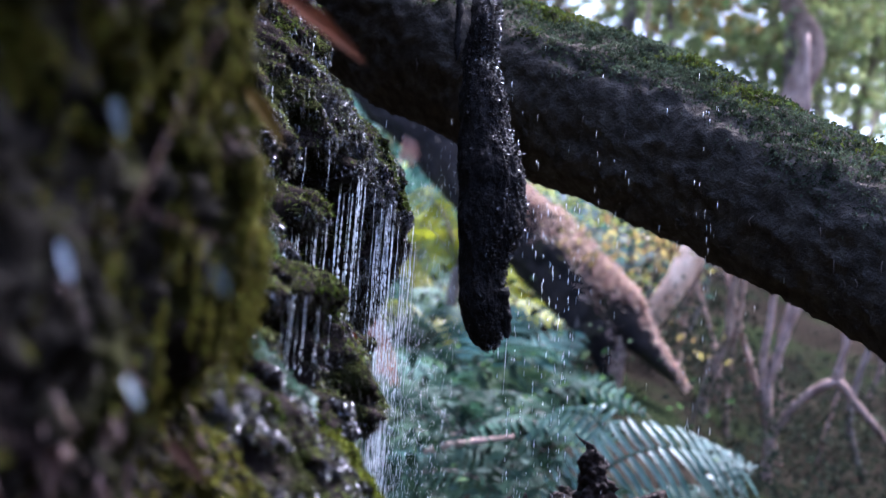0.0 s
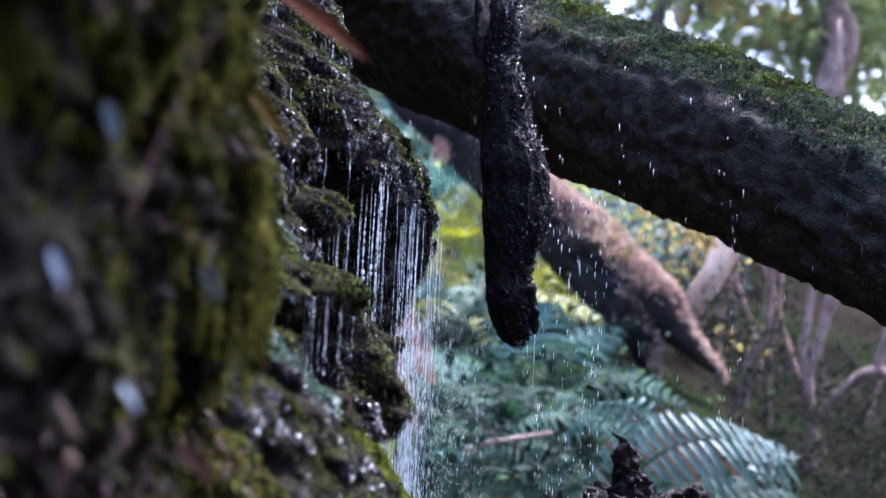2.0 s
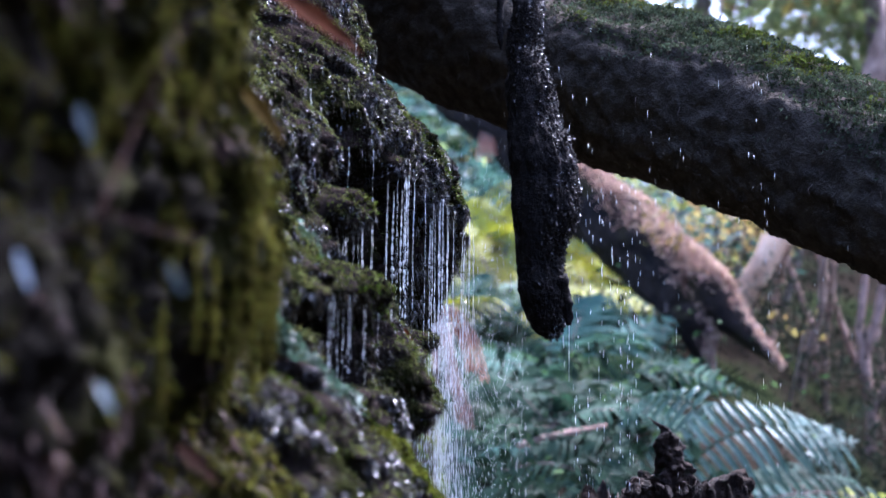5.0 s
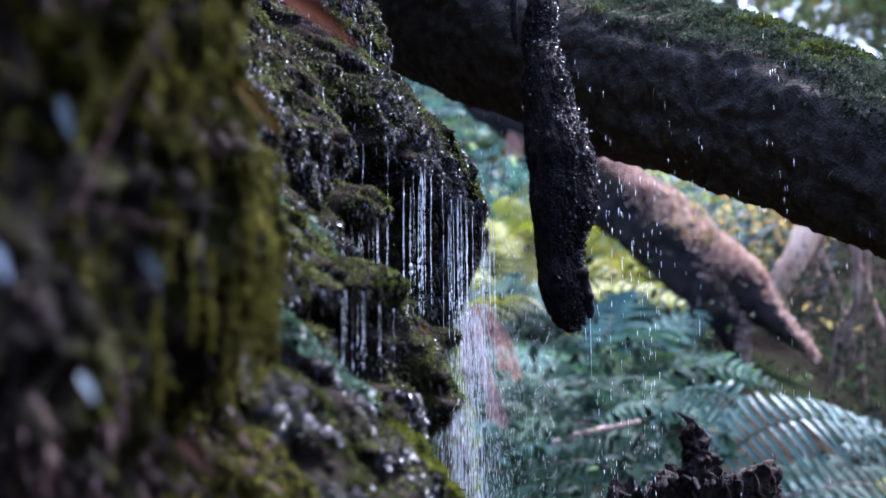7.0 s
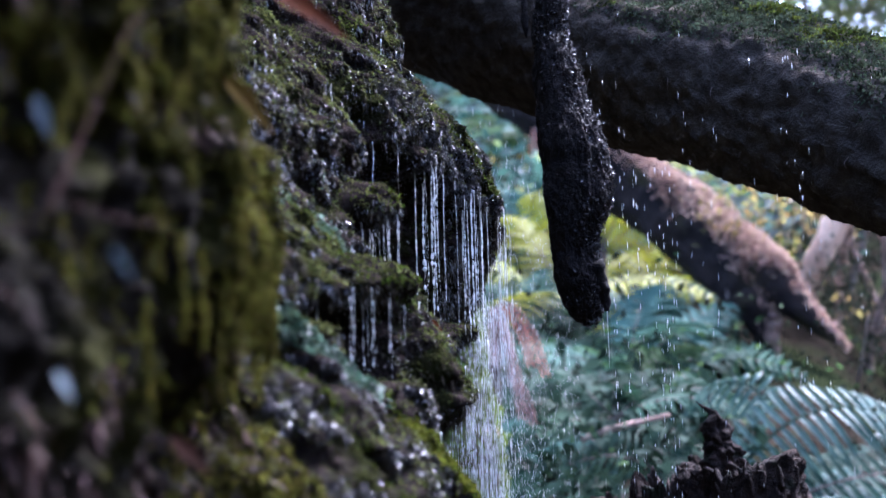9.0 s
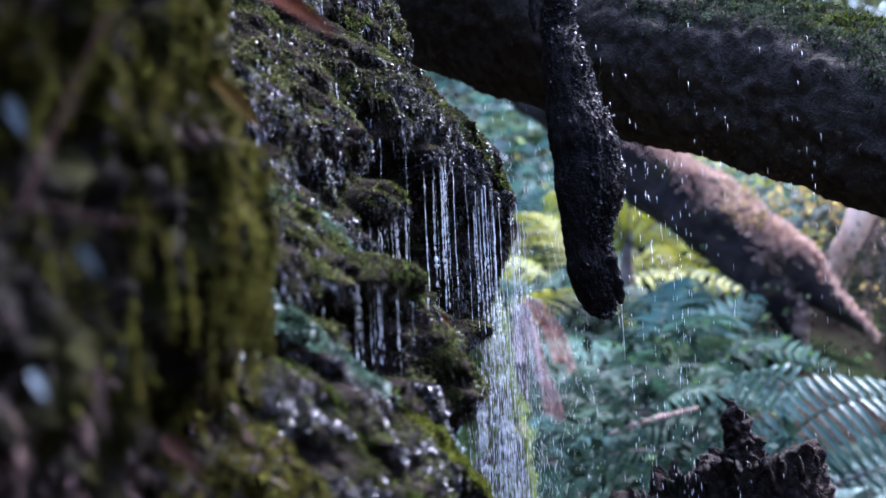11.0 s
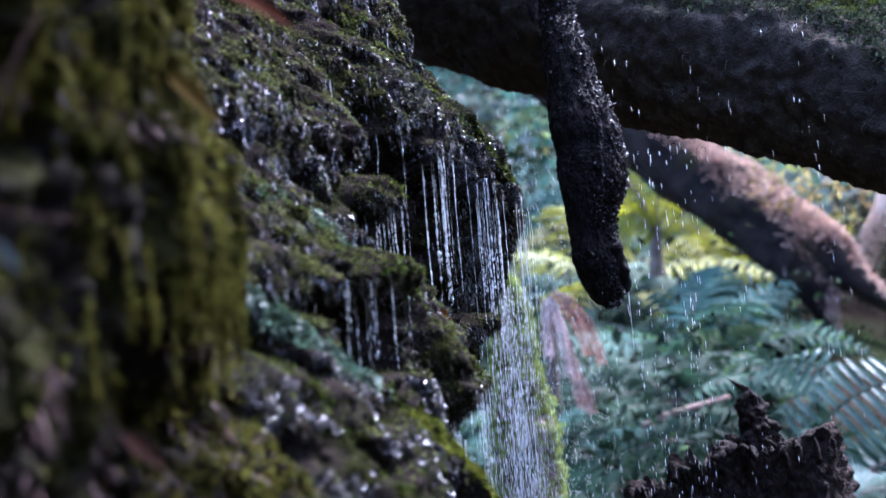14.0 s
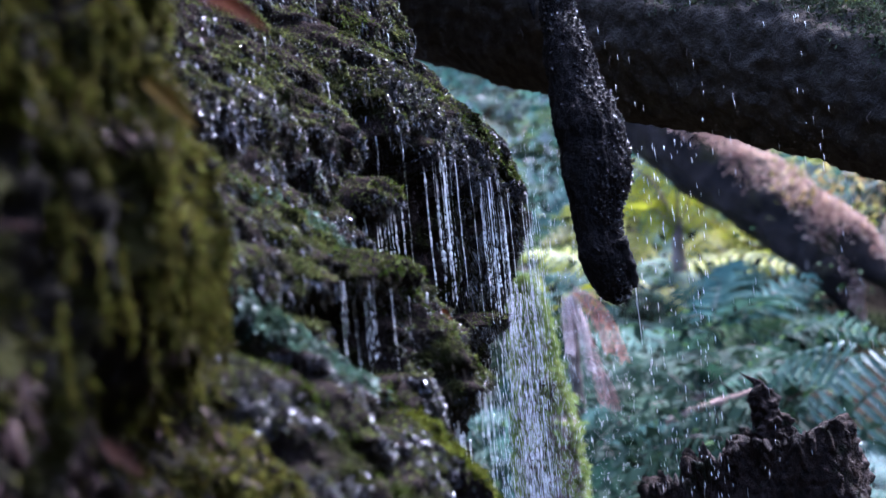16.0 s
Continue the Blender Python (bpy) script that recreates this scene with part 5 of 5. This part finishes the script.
def build_leaning():
    rows = [(-1.6, 12.6, 4.6, 0.22), (-0.5, 11.9, 3.50, 0.22), (0.20, 11.5, 2.80, 0.225), (0.55, 11.4, 2.47, 0.235), (0.95, 11.2, 2.10, 0.25), (1.14, 11.1, 1.92, 0.24), (1.24, 11.05, 1.82, 0.17), (1.30, 11.0, 1.75, 0.07)]
    v, f = tube(rows, 48, 24, 0.18, 3.0, 0.12, 2.0)
    trunk = tagged(mesh_object("leaning_trunk", v, f, BARK_SHADE_SIDE), "broken leaning trunk with mossy bark darkened for its shaded side", "trunk")
    mesh_object("prong", *tube([(1.16, 11.0, 1.97, 0.15), (1.36, 10.98, 1.76, 0.10), (1.52, 10.97, 1.60, 0.055), (1.66, 10.97, 1.47, 0.012)], 20, 8, 0.3, 6.0, 0.1), BARK_SHADE_SIDE, trunk)
    mesh_object("prong", *tube([(1.04, 11.0, 1.85, 0.16), (1.13, 10.98, 1.64, 0.10), (1.17, 10.97, 1.50, 0.05), (1.18, 10.97, 1.38, 0.01)], 20, 8, 0.3, 6.0, 0.1), BARK_SHADE_SIDE, trunk)
    rng = np.random.default_rng(6)
    bodies = [trunk] + [c for c in trunk.children]
    v = np.vstack([np.array([p.co for p in b.data.vertices]) for b in bodies])
    nrm = np.vstack([np.array([p.normal for p in b.data.vertices]) for b in bodies])
    pick = rng.integers(0, len(v), 46000)
    p, q = v[pick] + rng.normal(0, 0.012, (len(pick), 3)), nrm[pick]
    patch = np.array([noise.noise(Vector(a) * 4) for a in p])
    # Pale moss kept to the upper right paints the trunk's lit side.
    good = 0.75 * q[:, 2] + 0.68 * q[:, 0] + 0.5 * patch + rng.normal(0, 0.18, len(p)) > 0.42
    ob = mesh_object("dead_moss", *tufts(p[good], q[good], rng, 0.032 * rng.uniform(0.5, 1.4, good.sum()), 2, 0.3, 0.2, 0.8), MOSS_LIT_SIDE, trunk, "pinkish-brown dry moss", smooth=False)
    ob["kind"] = "stuff"


MOSS_LIT_SIDE = material("dry_moss_lit_side", (0.19, 0.115, 0.082), (0.45, 0.315, 0.24), 4, 0.8, 0.0, 60, 0.2, random_hue=0.4, island=True, translucent=0.25)
build_leaning()
for k, (x, y, z, n) in enumerate([(1.0, 10.9, 2.36, 60), (1.58, 12.0, 2.5, 60), (1.85, 13.0, 2.5, 60), (0.45, 12.4, 2.1, 70), (0.0, 12.6, 2.4, 70), (1.86, 11.2, 1.70, 12)]):
    rng = np.random.default_rng(60 + k)
    shrub = tagged(mesh_object("golden_foliage", *leaf_cloud((x, y, z), (0.16, 0.16, 0.10), n * 2, 0.05, rng), LEAF_GOLD, smooth=False), "golden leafy sprig beside the leaning trunk", "foliage", "golden foliage", kind="stuff")
    stem = mesh_object("stem", *tube([(x, y, z, 0.006), (x - 0.05, y + 0.05, z - 0.3, 0.009), (x - 0.12, y + 0.1, ground_z(x, y) - 0.05, 0.012)], 6, 4), BARK_GREY, shrub)
limb_object("pale_branch", [(1.32, 12.2, 1.55, 0.085), (1.56, 12.1, 1.97, 0.085), (1.69, 12, 2.20, 0.09), (1.815, 12, 2.45, 0.10), (1.93, 12, 2.68, 0.10), (2.08, 12.1, 3.0, 0.05)], BARK_PALE, "pale bare branch behind the log", "branch")
# bare branching saplings
BARE = [
    [(2.42, 12, 0.5, 0.05), (2.46, 12, 1.1, 0.045), (2.42, 12, 1.55, 0.04), (2.56, 12, 2.06, 0.035), (2.65, 12.1, 2.9, 0.03), (2.6, 12.2, 4.2, 0.02)],
    [(2.45, 12, 1.25, 0.03), (2.40, 12, 1.51, 0.032), (2.38, 12, 1.74, 0.03), (2.43, 12.05, 2.1, 0.028), (2.46, 12.1, 2.6, 0.022)],
    [(2.46, 12, 1.15, 0.035), (2.62, 11.95, 1.42, 0.035), (2.88, 11.9, 1.60, 0.035), (3.05, 11.9, 1.45, 0.03), (3.3, 11.9, 1.17, 0.03), (3.5, 11.9, 0.8, 0.03)],
    [(2.88, 11.9, 1.60, 0.03), (2.98, 11.9, 2.1, 0.025), (2.95, 12.0, 2.9, 0.02)],
]
thing = tagged(new("bare_sapling"), "bare pinkish-brown sapling with bent forking branches", "sapling")
thing.matrix_basis = pose(0, 0, 0)
for rows in BARE:
    mesh_object("branch", *tube(rows, 10, 8, 0.15, 8.0), BARK_ROSE, thing)
for rows in ([(1.96, 12.1, 1.0, 0.035), (2.0, 12.1, 1.48, 0.035), (2.12, 12.1, 1.88, 0.032), (2.14, 12.1, 2.2, 0.03), (2.18, 12.1, 2.8, 0.025)], [(1.80, 12.6, 1.3, 0.04), (1.88, 12.6, 2.05, 0.035), (1.98, 12.6, 2.5, 0.03), (2.0, 12.6, 3.1, 0.025)], [(2.22, 12.4, 1.0, 0.03), (2.20, 12.4, 1.6, 0.028), (2.27, 12.4, 2.2, 0.026), (2.26, 12.4, 2.9, 0.02)]):
    limb_object("sapling_stem", rows, BARK_PALE_BROWN, "pale brown bare stem behind the leaning trunk", "sapling", 8)["group"] = "sapling stems"
rng = random.Random(77)
for k in range(44):
    y = rng.uniform(12.0, 20)
    x = y * rng.uniform(0.08, 0.36)
    z = ground_z(x, y) - 0.1
    h = rng.uniform(1.2, 2.4)
    r = rng.uniform(0.015, 0.04)
    w = [rng.uniform(-0.25, 0.25) for _ in range(4)]
    sap = limb_object("sapling_stem", [(x, y, z, r), (x + w[0], y, z + h * 0.3, r * 0.85), (x + w[0] + w[1], y, z + h * 0.65, r * 0.7), (x + w[0] + w[1] + w[2], y, z + h, r * 0.4)], rng.choice([BARK_ROSE, BARK_GREY, BARK_ROSE]), "thin bare stem of a forest sapling", "sapling", 8)
    sap["group"] = "sapling stems"


def tree(x, y, height, r, lean, seed, leaf_mat, crown_from=0.45, leaves=2600, spread=1.0, bark=None, leaf_size=0.13, rows=None):
    rng = np.random.default_rng(seed)
    base = ground_z(x, y) - 0.2
    thing = new("tree")
    thing.matrix_basis = pose(x, y, base)
    tagged(thing, "slender forest tree with a loose leafy crown", "tree", "trees on the slope")
    pieces = []
    n = 7
    if rows is None:
        rows = []
        for k in range(n):
            t = k / (n - 1)
            rows.append((lean * height * t + 0.10 * rng.normal() * (k > 0), 0.1 * rng.normal() * (k > 0), height * t, r * (1 - 0.75 * t)))
    pieces.append(tube(rows, 12, 6, 0.12, 4.0, 0.05, seed))
    clouds = []
    path = smoothpath(rows, 6)
    for k in range(9):
        t = crown_from + (0.98 - crown_from) * k / 8
        c = path[int(t * (len(path) - 1))]
        a = rng.uniform(0, 6.28)
        out = spread * rng.uniform(0.5, 1.3)
        tip = c[:3] + np.array([math.cos(a) * out, math.sin(a) * out, rng.uniform(0.1, 0.8) * spread])
        mid = (c[:3] + tip) / 2 + rng.normal(size=3) * 0.1
        pieces.append(tube([(*c[:3], c[3] * 0.6), (*mid, c[3] * 0.35), (*tip, 0.008)], 6, 4, 0.1, 4.0))
        clouds.append(leaf_cloud(tip, (0.45 * spread, 0.45 * spread, 0.28 * spread), leaves // 18, leaf_size, rng))
        clouds.append(leaf_cloud(mid, (0.4 * spread, 0.4 * spread, 0.25 * spread), leaves // 18, leaf_size, rng))
    mesh_object("trunk", *joined(pieces), bark or BARK_GREY, thing)
    mesh_object("crown", *stacked(clouds), leaf_mat, thing, smooth=False)
    return thing


b = ground_z(4.4, 22) - 0.2
tree(4.4, 22, 9, 0.3, 0, 21, LEAF, 0.75, 4000, 1.6, BARK_ROSE, 0.16, [(0.0, 0, 0.0, 0.24), (0.08, 0, 5.0 - b, 0.21), (0.16, 0, 5.6 - b, 0.19), (0.34, 0, 6.15 - b, 0.19), (0.34, 0, 6.45 - b, 0.18), (0.18, 0, 6.75 - b, 0.16), (0.02, 0, 7.0 - b, 0.155), (-0.1, 0, 7.8 - b, 0.14), (0.3, 0, 10 - b, 0.10)])
rng = random.Random(9)
for k in range(26):
    y = rng.uniform(23, 40)
    x = rng.uniform(-0.2, 0.40) * y if k % 2 else rng.uniform(0.08, 0.40) * y
    # Trees towards the left carry haze in their leaf colour.
    tree(x, y, rng.uniform(5, 11), rng.uniform(0.05, 0.14), rng.uniform(-0.12, 0.12), 100 + k, (LEAF_GOLD if k % 4 == 1 else LEAF) if x > 0.06 * y else LEAF_HAZE, rng.uniform(0.15, 0.45), 3300, rng.uniform(1.0, 1.8), leaf_size=0.19)
